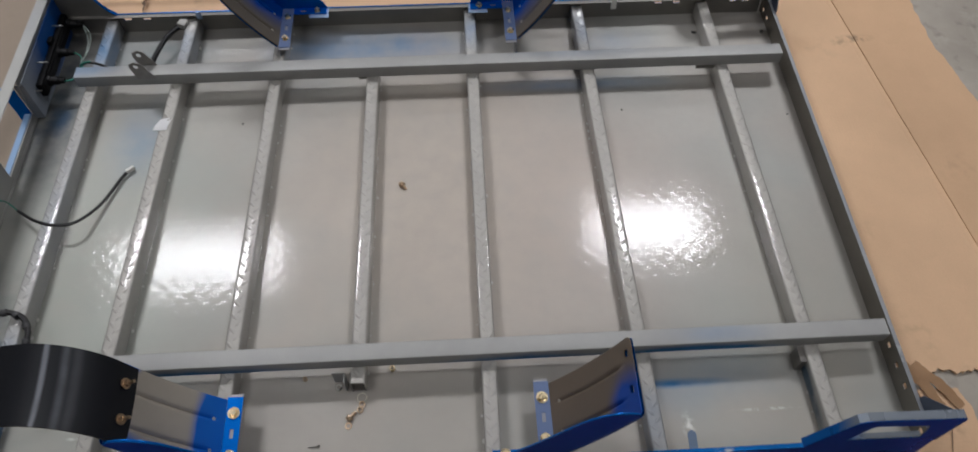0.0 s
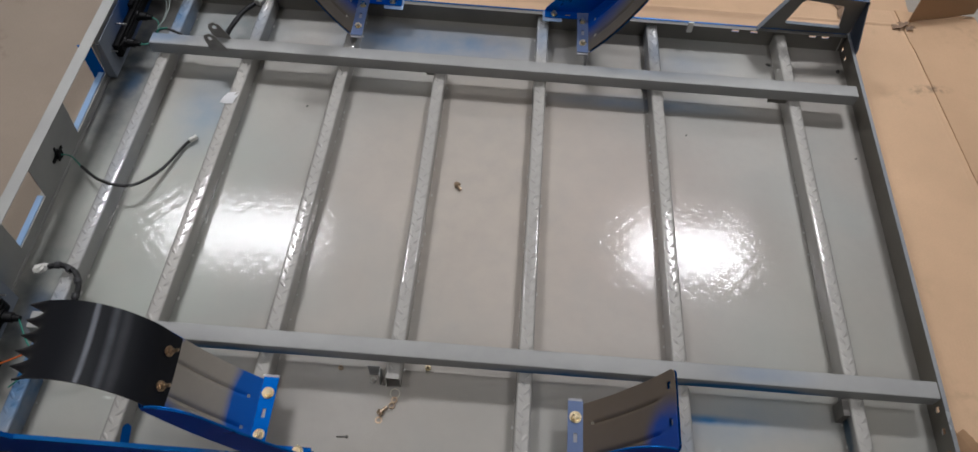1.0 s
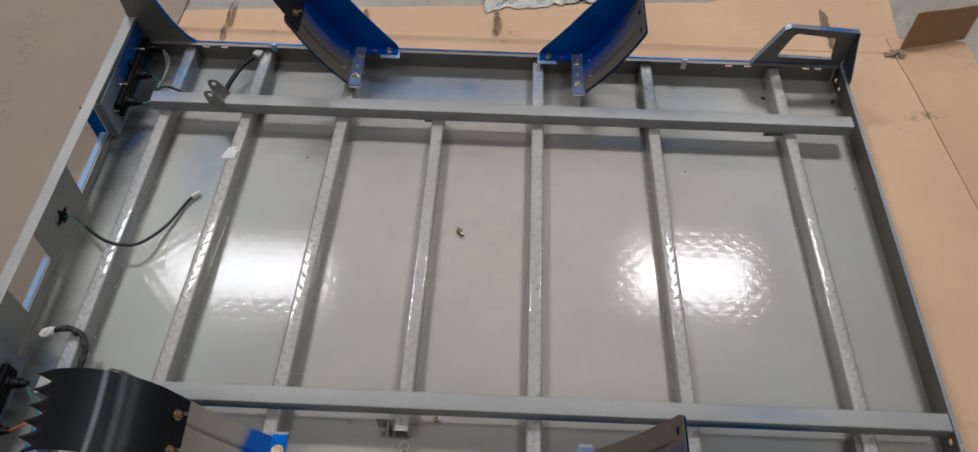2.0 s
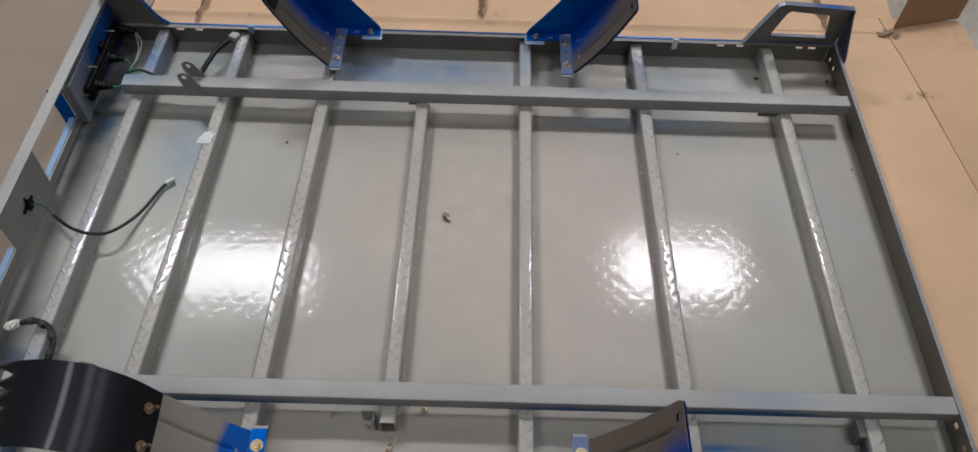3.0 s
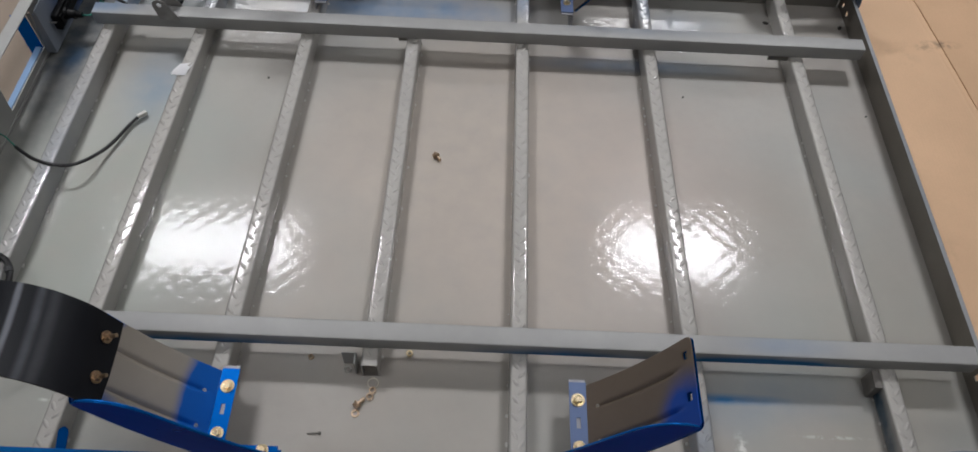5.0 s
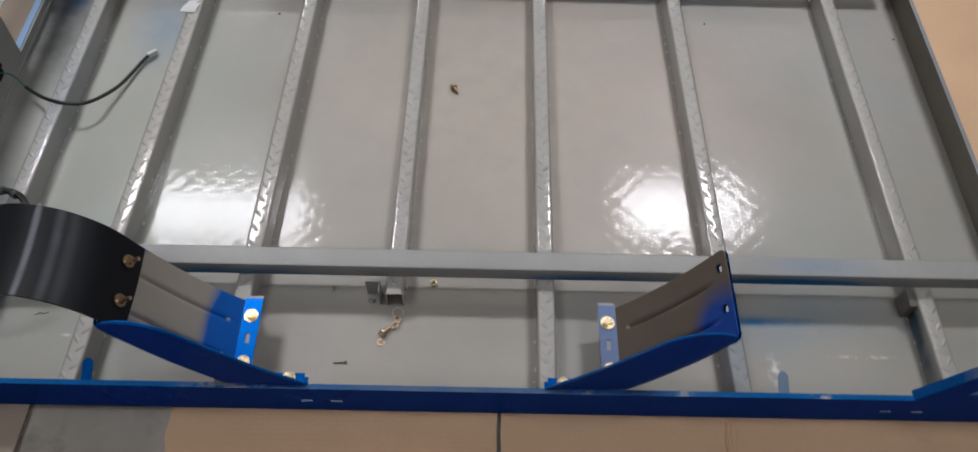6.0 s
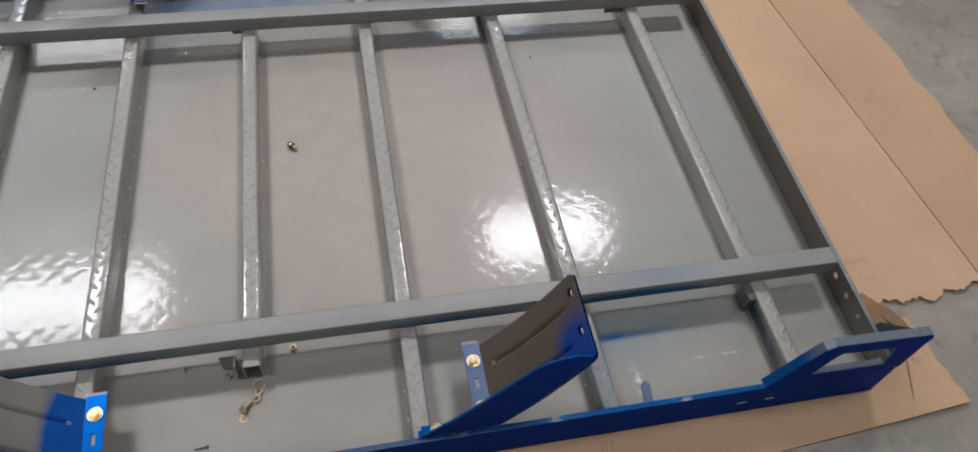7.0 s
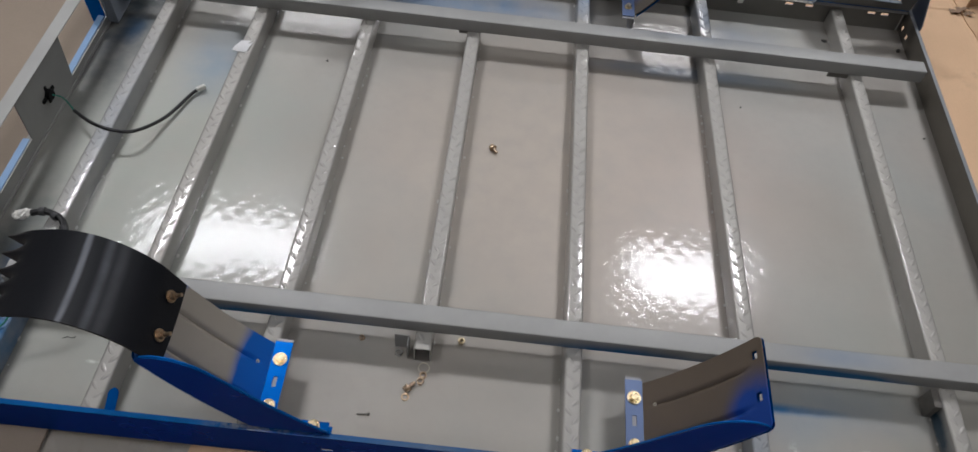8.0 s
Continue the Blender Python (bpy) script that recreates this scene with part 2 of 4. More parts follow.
guard_paint_b = sprayed("mudguard_inside_shaded_brown_grey", base=(0.16, 0.125, 0.092), patches=(((0.20, -0.21, 0.21), (0.045, 0.095, 0.08), 3.5), ((0.14, -0.212, 0.12), (0.12, 0.032, 0.14), 3.0)), rough=0.42, blue=(0.003, 0.062, 0.36))
guard_paint_c = sprayed("mudguard_inside_far_shaded", base=(0.17, 0.15, 0.125), patches=(((-0.42, 0.83, 0.14), (0.20, 0.105, 0.28), 3.0), ((0.10, 0.83, 0.12), (0.16, 0.125, 0.24), 3.0)), rough=0.35, blue=(0.002, 0.072, 0.40), metal=0.3)
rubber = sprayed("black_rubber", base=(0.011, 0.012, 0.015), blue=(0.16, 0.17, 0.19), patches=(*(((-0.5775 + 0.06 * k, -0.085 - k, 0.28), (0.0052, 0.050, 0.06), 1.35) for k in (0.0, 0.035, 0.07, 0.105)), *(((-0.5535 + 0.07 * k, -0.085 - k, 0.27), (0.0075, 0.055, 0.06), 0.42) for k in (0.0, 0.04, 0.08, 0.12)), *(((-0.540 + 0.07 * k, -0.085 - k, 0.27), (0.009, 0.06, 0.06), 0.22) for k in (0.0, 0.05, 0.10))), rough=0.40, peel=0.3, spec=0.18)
plastic = plain("black_plastic", (0.0045, 0.0045, 0.005), rough=0.45, spec=0.16)
white_plastic = plain("white_nylon", (0.72, 0.71, 0.66), rough=0.4, var=0.1)
dull_nylon = plain("dull_nylon", (0.42, 0.41, 0.38), rough=0.5, var=0.15)
paper = plain("white_label_paper", (0.74, 0.74, 0.74), rough=0.6, var=0.06)
zinc = plain("yellow_zinc", (0.80, 0.66, 0.42), rough=0.28, metal=1.0, var=0.25, scale=300)
zinc_dull = plain("dull_zinc", (0.62, 0.58, 0.48), rough=0.5, metal=0.5, var=0.2, scale=300)
steel = plain("bright_zinc", (0.62, 0.61, 0.58), rough=0.3, metal=1.0, var=0.2, scale=300)
brassy = plain("brown_passivated_steel", (0.62, 0.47, 0.33), rough=0.35, metal=1.0, var=0.3, scale=300)
rim_paint = sprayed("worn_rim_enamel", base=(0.36, 0.38, 0.40), rough=0.2, peel=0.4, metal=0.3, hues=((0.55, 0.56, 0.56), (0.22, 0.23, 0.24)))
weld_metal = sprayed("painted_weld", base=(0.58, 0.57, 0.54), rough=0.15)
lug_steel = plain("dark_lug_paint", (0.15, 0.14, 0.125), rough=0.4)
lug_paint = plain("grey_lug_paint", (0.29, 0.28, 0.265), rough=0.4, metal=0.2)
green_wire = plain("green_wire", (0.02, 0.22, 0.16), rough=0.45)
pale_wire = plain("pale_grey_wire", (0.30, 0.36, 0.33), rough=0.4)
orange_wire = plain("orange_wire", (0.75, 0.16, 0.02), rough=0.45)
tape_grey = plain("dull_tape", (0.05, 0.05, 0.052), rough=0.6, var=0.5, scale=120)
cable_black = plain("black_sheath", (0.010, 0.010, 0.011), rough=0.45)
edge_paint = sprayed("thin_blue_edge", base=(0.01, 0.15, 0.46), patches=(((-0.1, Y_NEAR, 0.05), (0.42, 0.02, 0.02), 0.75),), blue=(0.22, 0.27, 0.33), rough=0.16, peel=0.3, metal=0.4, scuffs=(((0.06, Y_NEAR, 0.05), (0.020, 0.02, 0.02)), ((0.19, Y_NEAR, 0.05), (0.016, 0.02, 0.02)), ((0.37, Y_NEAR, 0.05), (0.022, 0.02, 0.02)), ((-0.40, Y_NEAR, 0.05), (0.08, 0.02, 0.02))))
steel_blue = sprayed("thin_blue_over_steel", base=(0.36, 0.48, 0.66), rough=0.16, metal=0.45)
worn_blue = sprayed("worn_blue_edge", base=(0.30, 0.34, 0.39), patches=(((0.51, -0.2, 0.08), (0.08, 0.05, 0.09), 2.0), ((0.65, 0.81, 0.16), (0.07, 0.05, 0.05), 0.9)), blue=(0.01, 0.13, 0.44), rough=0.22, metal=0.4)
ink = plain("dark_smudge", (0.03, 0.028, 0.025), rough=0.6)
board_x = kraft("kraft_board_across", (0.66, 0.44, 0.275), "Y")
BOARD_MARKS = (((0.906, 0.746, -0.03), (0.060, 0.018, 0.05), 0.65), ((0.872, 0.735, -0.03), (0.03, 0.02, 0.05), 0.4))
board_y = kraft("kraft_board_along", (0.70, 0.471, 0.296), "X", 0.2, BOARD_MARKS)
# Kraft board again, with the upright flap's shade put into its colour.
board_dark = kraft("kraft_board_toned_for_shade", (0.37, 0.225, 0.125), "X")
board_fold = kraft("kraft_board_folded_panel", (0.635, 0.42, 0.258), "X", 0.2, BOARD_MARKS)
film_grey = plain("dusty_plastic_film", (0.50, 0.49, 0.42), rough=0.35, var=0.35, scale=26)
ink_board = kraft("kraft_scrap_grubby", (0.27, 0.185, 0.125), "X")
board_old = kraft("kraft_board_dusty", (0.315, 0.255, 0.200), "X")
concrete = concrete_material()
wall_paint = plain("hall_wall_paint", (0.55, 0.56, 0.57), rough=0.8, var=0.08, scale=2)
ceiling_paint = plain("hall_ceiling_sheet", (0.58, 0.60, 0.62), rough=0.7, var=0.06, scale=2)
lamp_white, lamp_tree, lamp_bsdf = nodes_of("lamp_diffuser")
lamp_bsdf.inputs["Base Color"].default_value = (0.9, 0.9, 0.9, 1)
lamp_bsdf.inputs["Emission Color"].default_value = (1.0, 0.97, 0.93, 1)
lamp_bsdf.inputs["Emission Strength"].default_value = 4.0


# ---- building helpers ----
def base_of(ob):
    while ob.parent:
        ob = ob.parent
    return ob.location


def part(name, bm, material, parent, label="", smooth=False, kind=""):
    """Links a bmesh, made in world coordinates, as one mesh under a thing or a part."""
    bmesh.ops.recalc_face_normals(bm, faces=bm.faces)
    bmesh.ops.translate(bm, verts=bm.verts, vec=-base_of(parent))
    me = bpy.data.meshes.new(name)
    bm.to_mesh(me)
    bm.free()
    me.materials.append(material)
    if smooth:
        me.polygons.foreach_set("use_smooth", [True] * len(me.polygons))
        me.set_sharp_from_angle(angle=radians(35))
    ob = new(name, me)
    ob.parent = parent
    return tagged(ob, label, kind=kind)


def whole(name, bm, material, label, category, group="", kind="", smooth=False, base=None):
    """A thing of a single mesh, its origin at its base."""
    bmesh.ops.recalc_face_normals(bm, faces=bm.faces)
    at = Vector(base) if base is not None else Vector((0, 0, 0))
    bmesh.ops.translate(bm, verts=bm.verts, vec=-at)
    me = bpy.data.meshes.new(name)
    bm.to_mesh(me)
    bm.free()
    me.materials.append(material)
    if smooth:
        me.polygons.foreach_set("use_smooth", [True] * len(me.polygons))
        me.set_sharp_from_angle(angle=radians(35))
    ob = new(name, me)
    ob.location = at
    return tagged(ob, label, category, group, kind)


def group_base(name, at, label, category, group=""):
    ob = new(name)
    ob.empty_display_size = 0.05
    ob.location = at
    return tagged(ob, label, category, group)


def box(bm, x0, x1, y0, y1, z0, z1, bevel=0.0):
    r = bmesh.ops.create_cube(bm, size=1.0)
    m = Matrix.Translation(((x0 + x1) / 2, (y0 + y1) / 2, (z0 + z1) / 2)) @ Matrix.Diagonal((abs(x1 - x0), abs(y1 - y0), abs(z1 - z0), 1))
    bmesh.ops.transform(bm, matrix=m, verts=r["verts"])
    if bevel:
        edges = list({e for v in r["verts"] for e in v.link_edges})
        bmesh.ops.bevel(bm, geom=edges, offset=bevel, segments=2, affect="EDGES", profile=0.5)


def cyl(bm, a, b, r0, r1=None, seg=16):
    a, b = Vector(a), Vector(b)
    d = b - a
    r = bmesh.ops.create_cone(bm, cap_ends=True, segments=seg, radius1=r0, radius2=r0 if r1 is None else r1, depth=d.length)
    m = Matrix.Translation((a + b) / 2) @ d.to_track_quat("Z", "Y").to_matrix().to_4x4()
    bmesh.ops.transform(bm, matrix=m, verts=r["verts"])


def profile_run(bm, profile, along, a, b, caps=True):
    """Extrudes a closed 2D outline: along 'x' it lies in (y, z), along 'y' in (x, z)."""
    def at(p, s):
        return (s, p[0], p[1]) if along == "x" else (p[0], s, p[1])
    r0 = [bm.verts.new(at(p, a)) for p in profile]
    r1 = [bm.verts.new(at(p, b)) for p in profile]
    n = len(profile)
    for i in range(n):
        bm.faces.new((r0[i], r0[(i + 1) % n], r1[(i + 1) % n], r1[i]))
    if caps:
        bm.faces.new(r0)
        bm.faces.new(list(reversed(r1)))


def rounded(x0, x1, z0, z1, r, seg=4):
    pts = []
    for cx, cz, a0 in ((x1 - r, z1 - r, 0), (x0 + r, z1 - r, 90), (x0 + r, z0 + r, 180), (x1 - r, z0 + r, 270)):
        for k in range(seg + 1):
            a = radians(a0 + 90 * k / seg)
            pts.append((cx + r * math.cos(a), cz + r * math.sin(a)))
    return pts


def channel(x0, x1, z0, z1, r=0.004, t=0.002, seg=4):
    """Outline of an inverted U, rounded along its two top edges."""
    out, inn = [(x1, z0)], []
    for cx, a0 in ((x1 - r, 0), (x0 + r, 90)):
        for k in range(seg + 1):
            a = radians(a0 + 90 * k / seg)
            out.append((cx + r * math.cos(a), z1 - r + r * math.sin(a)))
    out.append((x0, z0))
    inn = [(x0 + t, z0), (x0 + t, z1 - t), (x1 - t, z1 - t), (x1 - t, z0)]
    return out + inn


def pierced(bm, a0, a1, b0, b1, holes, to_world, thick):
    """A flat plate with rectangular holes right through it; to_world(a, b, d) gives the point d deep in the plate."""
    aa = sorted({a0, a1, *[h[0] for h in holes], *[h[1] for h in holes]})
    bb = sorted({b0, b1, *[h[2] for h in holes], *[h[3] for h in holes]})
    def solid(i, j):
        if not (0 <= i < len(aa) - 1 and 0 <= j < len(bb) - 1):
            return False
        ca, cb = (aa[i] + aa[i + 1]) / 2, (bb[j] + bb[j + 1]) / 2
        return not any(h[0] < ca < h[1] and h[2] < cb < h[3] for h in holes)
    cache = {}
    def v(i, j, d):
        if (i, j, d) not in cache:
            cache[i, j, d] = bm.verts.new(to_world(aa[i], bb[j], d))
        return cache[i, j, d]
    for i in range(len(aa) - 1):
        for j in range(len(bb) - 1):
            if not solid(i, j):
                continue
            for d in (0, thick):
                bm.faces.new((v(i, j, d), v(i + 1, j, d), v(i + 1, j + 1, d), v(i, j + 1, d)))
            for di, dj, p, q in ((-1, 0, (i, j), (i, j + 1)), (1, 0, (i + 1, j), (i + 1, j + 1)), (0, -1, (i, j), (i + 1, j)), (0, 1, (i, j + 1), (i + 1, j + 1))):
                if not solid(i + di, j + dj):
                    bm.faces.new((v(*p, 0), v(*q, 0), v(*q, thick), v(*p, thick)))


def skin(bm, nu, nv, point, thick, gaps=()):
    """A bent sheet: point(u, v) for u, v in 0..1 gives its face, thick is laid on along the normal's far side."""
    P = [[Vector(point(i / nu, j / nv)) for j in range(nv + 1)] for i in range(nu + 1)]
    top, low = [], []
    for i in range(nu + 1):
        rt, rl = [], []
        for j in range(nv + 1):
            du = P[min(i + 1, nu)][j] - P[max(i - 1, 0)][j]
            dv = P[i][min(j + 1, nv)] - P[i][max(j - 1, 0)]
            n = du.cross(dv)
            n = n.normalized() if n.length > 1e-12 else Vector((0, 0, 1))
            rt.append(bm.verts.new(P[i][j]))
            rl.append(bm.verts.new(P[i][j] - n * thick))
        top.append(rt)
        low.append(rl)
    for i in range(nu):
        for j in range(nv):
            if (i, j) in gaps:
                continue
            bm.faces.new((top[i][j], top[i + 1][j], top[i + 1][j + 1], top[i][j + 1]))
            bm.faces.new((low[i][j], low[i][j + 1], low[i + 1][j + 1], low[i + 1][j]))
    for i in range(nu):
        bm.faces.new((top[i][0], low[i][0], low[i + 1][0], top[i + 1][0]))
        bm.faces.new((top[i][nv], top[i + 1][nv], low[i + 1][nv], low[i][nv]))
    for j in range(nv):
        bm.faces.new((top[0][j], top[0][j + 1], low[0][j + 1], low[0][j]))
        bm.faces.new((top[nu][j], low[nu][j], low[nu][j + 1], top[nu][j + 1]))


def hose(bm, pts, r, seg=8, sub=6):
    """A round cable through the points, smoothed."""
    pts = [Vector(p) for p in pts]
    path = []
    for i in range(len(pts) - 1):
        p0, p1, p2, p3 = pts[max(i - 1, 0)], pts[i], pts[i + 1], pts[min(i + 2, len(pts) - 1)]
        for k in range(sub):
            s = k / sub
            path.append(0.5 * (2 * p1 + (p2 - p0) * s + (2 * p0 - 5 * p1 + 4 * p2 - p3) * s * s + (3 * p1 - p0 - 3 * p2 + p3) * s ** 3))
    path.append(pts[-1])
    rings = []
    for i, p in enumerate(path):
        d = (path[min(i + 1, len(path) - 1)] - path[max(i - 1, 0)]).normalized()
        side = d.cross(Vector((0.13, 0.21, 0.97))).normalized()
        up = side.cross(d)
        rings.append([bm.verts.new(p + r * (math.cos(2 * math.pi * k / seg) * side + math.sin(2 * math.pi * k / seg) * up)) for k in range(seg)])
    for a, b in zip(rings, rings[1:]):
        for k in range(seg):
            bm.faces.new((a[k], a[(k + 1) % seg], b[(k + 1) % seg], b[k]))
    bm.faces.new(rings[0])
    bm.faces.new(list(reversed(rings[-1])))


def ring(bm, at, outer, inner, h, normal=(0, 0, 1), seg=20, hexed=False):
    """A washer or, with hexed, a nut, lying with its axis along normal."""
    m = Matrix.Translation(at) @ Vector(normal).to_track_quat("Z", "Y").to_matrix().to_4x4()
    n = 18 if hexed else seg
    rows = []
    for rad, z in ((outer, 0), (outer, h), (inner, h), (inner, 0)):
        row = []
        for k in range(n):
            a = 2 * math.pi * k / n
            rr = rad
            if hexed and rad == outer:
                rr = rad * math.cos(math.pi / 6) / math.cos((a % (math.pi / 3)) - math.pi / 6)
            row.append(bm.verts.new(m @ Vector((rr * math.cos(a), rr * math.sin(a), z))))
        rows.append(row)
    for i in range(4):
        a, b = rows[i], rows[(i + 1) % 4]
        for k in range(n):
            bm.faces.new((a[k], a[(k + 1) % n], b[(k + 1) % n], b[k]))


def bolt_head(bm, at, normal, size=0.0065, stud=0.0):
    """Washer, hex head and, with stud, the thread that stands out of it."""
    at, n = Vector(at), Vector(normal).normalized()
    cyl(bm, at, at + n * 0.0016, size * 1.55, seg=20)
    cyl(bm, at + n * 0.0016, at + n * 0.0070, size, size * 0.92, seg=6)
    if stud:
        cyl(bm, at + n * 0.0075, at + n * (0.0075 + stud), size * 0.5, seg=10)


# ---- the hall ----
FLOOR_Z = -0.040
bm = bmesh.new()
box(bm, -9, 9, -9, 11, FLOOR_Z - 0.2, FLOOR_Z)
whole("floor", bm, concrete, "worn grey concrete workshop floor with dusty stains", "floor", kind="structure")
for wname, dims in (("wall_north", (-9, 9, 11, 11.2)), ("wall_south", (-9, 9, -9.2, -9)), ("wall_west", (-9.2, -9, -9.2, 11.2)), ("wall_east", (9, 9.2, -9.2, 11.2))):
    bm = bmesh.new()
    box(bm, *dims, FLOOR_Z - 0.2, 5.2)
    whole(wname, bm, wall_paint, "plain pale painted workshop wall", "wall", kind="structure")
bm = bmesh.new()
box(bm, -9.2, 9.2, -9.2, 11.2, 5.2, 5.35)
whole("ceiling", bm, ceiling_paint, "pale sheet metal workshop ceiling", "ceiling", kind="structure")



def panel_light(x, y, long):
    """Hanging panel: housing, glowing diffuser and two hangers."""
    lamp = group_base("ceiling_light", (x, y, LAMP_Z), "white rectangular hanging workshop panel light, switched on", "ceiling light", "hall lights")
    h = long / 2
    bm = bmesh.new()
    box(bm, x - h - 0.02, x + h + 0.02, y - 0.25, y + 0.25, LAMP_Z + 0.012, LAMP_Z + 0.07, 0.008)
    part("housing", bm, wall_paint, lamp)
    bm = bmesh.new()
    box(bm, x - h, x + h, y - 0.23, y + 0.23, LAMP_Z + 0.006, LAMP_Z + 0.0115)
    part("diffuser", bm, lamp_white, lamp, "glowing white diffuser")
    for dx in (-0.65 * h, 0.65 * h):
        bm = bmesh.new()
        cyl(bm, (x + dx, y, LAMP_Z + 0.07), (x + dx, y, 5.2), 0.006, seg=8)
        part("hanger", bm, wall_paint, lamp)
    return lamp


for lx, long, share in zip(LAMP_X, LAMP_LONG, LAMP_SHARE):
    lamp = panel_light(lx, LAMP_ROWS[0][0] + LAMP_SKEW * lx, long)
    for ly, dim in LAMP_ROWS:
        if ly != LAMP_ROWS[0][0]:
            copy_thing(lamp, pose(lx, ly + LAMP_SKEW * lx, LAMP_Z))
        glow = bpy.data.lights.new("panel_glow", "AREA")
        glow.shape, glow.size, glow.size_y = "RECTANGLE", long, 0.46
        glow.energy, glow.color = LAMP_POWER * share * dim, (0.925, 0.932, 1.0)
        glow.spread = radians(125)
        g = new("panel_glow", glow)
        g.location = (lx, ly + LAMP_SKEW * lx, LAMP_Z)

# ---- cardboard on the floor ----
CARD_Z = -0.033


def ragged(s, amount, scale, seed):
    return amount * (noise.noise(Vector((s * scale, seed, 0.3))) + 0.5 * noise.noise(Vector((s * scale * 3.1, seed, 1.7))) + 0.25 * noise.noise(Vector((s * scale * 9, seed, 4.1))))


def board(name, x0, x1, y0, y1, material, label, z=CARD_Z, nu=60, nv=60, left=None, right=None, near=None, far=None, height=None, thick=0.004):
    """One sheet of board; left/right are functions of y and near/far of x that shift its edges, height one of (x, y)."""
    def point(u, v):
        xa, ya = x0 + (x1 - x0) * u, y0 + (y1 - y0) * v
        l = x0 + (left(ya) if left else 0)
        r = x1 + (right(ya) if right else 0)
        n = y0 + (near(xa) if near else 0)
        f = y1 + (far(xa) if far else 0)
        px, py = l + (r - l) * u, n + (f - n) * v
        return px, py, z + (height(px, py) if height else 0)
    bm = bmesh.new()
    skin(bm, nu, nv, point, thick)
    return bm, label


def wave(k):
    return lambda x, y: 0.0015 * (1 + noise.noise(Vector((x * 3, y * 3, k))))


def crease_at(y):
    return 0.921 + 0.112 * (0.62 - y)


bm, label = board("cardboard", 0.60, 0.928, -0.06, 1.0, board_y, "", nu=150, nv=110, near=lambda x: ragged(x, 0.026, 14, 3.0) - 0.005,
                  right=lambda y: crease_at(y) - 0.928 + ragged(y, 0.0006, 20, 2.0), height=lambda x, y: wave(2.2)(x, y) - 0.0010 * math.exp(-((x - crease_at(y) + 0.012) / 0.0022) ** 2))
side_board = whole("cardboard_sheet", bm, board_y, "creased tan cardboard sheet with one torn end and scuff marks", "cardboard", "cardboard under the bed", smooth=True, base=(0.87, 0.45, CARD_Z))
# the panel past the scored fold, sprung up a little along the score
bm, label = board("cardboard", 0.9290, 1.10, -0.06, 1.0, board_y, "", nu=80, nv=110, near=lambda x: ragged(x, 0.034, 16, 3.0) - 0.005 + 0.25 * max(0, x - 0.99),
                  left=lambda y: crease_at(y) - 0.928 + 0.0006 - 0.004 * min(1, max(0, (y - 0.87) / 0.03)) + ragged(y, 0.0009, 24, 5.0), right=lambda y: ragged(y, 0.016, 5, 8.0) + 0.115 * (0.68 - y),
                  height=lambda x, y: wave(2.2)(x, y) + 0.0025 * math.exp(-max(0, x - crease_at(y)) / 0.02))
part("folded_panel", bm, board_fold, side_board, "browner panel past the scored fold", smooth=True)
# its end flap stands up from the far fold
bm = bmesh.new()
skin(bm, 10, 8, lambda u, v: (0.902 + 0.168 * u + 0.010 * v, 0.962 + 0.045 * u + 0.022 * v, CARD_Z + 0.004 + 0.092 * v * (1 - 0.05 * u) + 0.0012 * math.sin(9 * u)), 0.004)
part("standing_flap", bm, board_dark, side_board, "flap folded upright, its shaded face toned darker")
for k, (tx, ty, ln) in enumerate(((0.872, 0.942, 0.030), (0.886, 0.952, 0.024), (0.897, 0.938, 0.018))):
    bm = bmesh.new()
    skin(bm, 8, 4, lambda u, v: (tx + ln * (u - 0.5) + ragged(v, 0.004, 5, tx), ty + 0.016 * (v - 0.5) + ragged(u, 0.006, 5, tx + 1), CARD_Z + 0.004 + 0.010 * u * (1 - v)), 0.0008)
    part("torn_scrap", bm, ink_board, side_board, "grubby torn scrap")
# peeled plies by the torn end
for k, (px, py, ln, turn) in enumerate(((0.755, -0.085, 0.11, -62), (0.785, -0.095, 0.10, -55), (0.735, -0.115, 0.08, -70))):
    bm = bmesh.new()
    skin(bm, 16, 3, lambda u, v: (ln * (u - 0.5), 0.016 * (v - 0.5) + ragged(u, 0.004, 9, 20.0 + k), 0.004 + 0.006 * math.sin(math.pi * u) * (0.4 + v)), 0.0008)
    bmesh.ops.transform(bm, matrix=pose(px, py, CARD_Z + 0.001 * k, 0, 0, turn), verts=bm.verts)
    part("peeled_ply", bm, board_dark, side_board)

bm, label = board("cardboard", -0.905, 0.92, 0.72, 1.085, board_x, "", z=CARD_Z - 0.0045, nu=200, nv=90, far=lambda x: 0.075 * x + 0.25 * max(0, x - 0.45) + ragged(x, 0.004, 6, 15.0), left=lambda y: ragged(y, 0.02, 6, 5.0),
                  height=lambda x, y: wave(6.0)(x, y) + 0.007 * math.exp(-((y - 0.95) / 0.008) ** 2), right=lambda y: ragged(y, 0.012, 5, 9.0))
far_board = whole("cardboard_sheet", bm, board_x, "long tan cardboard sheet with a raised fold and small tears", "cardboard", "cardboard under the bed", smooth=True, base=(0, 1.1, CARD_Z))
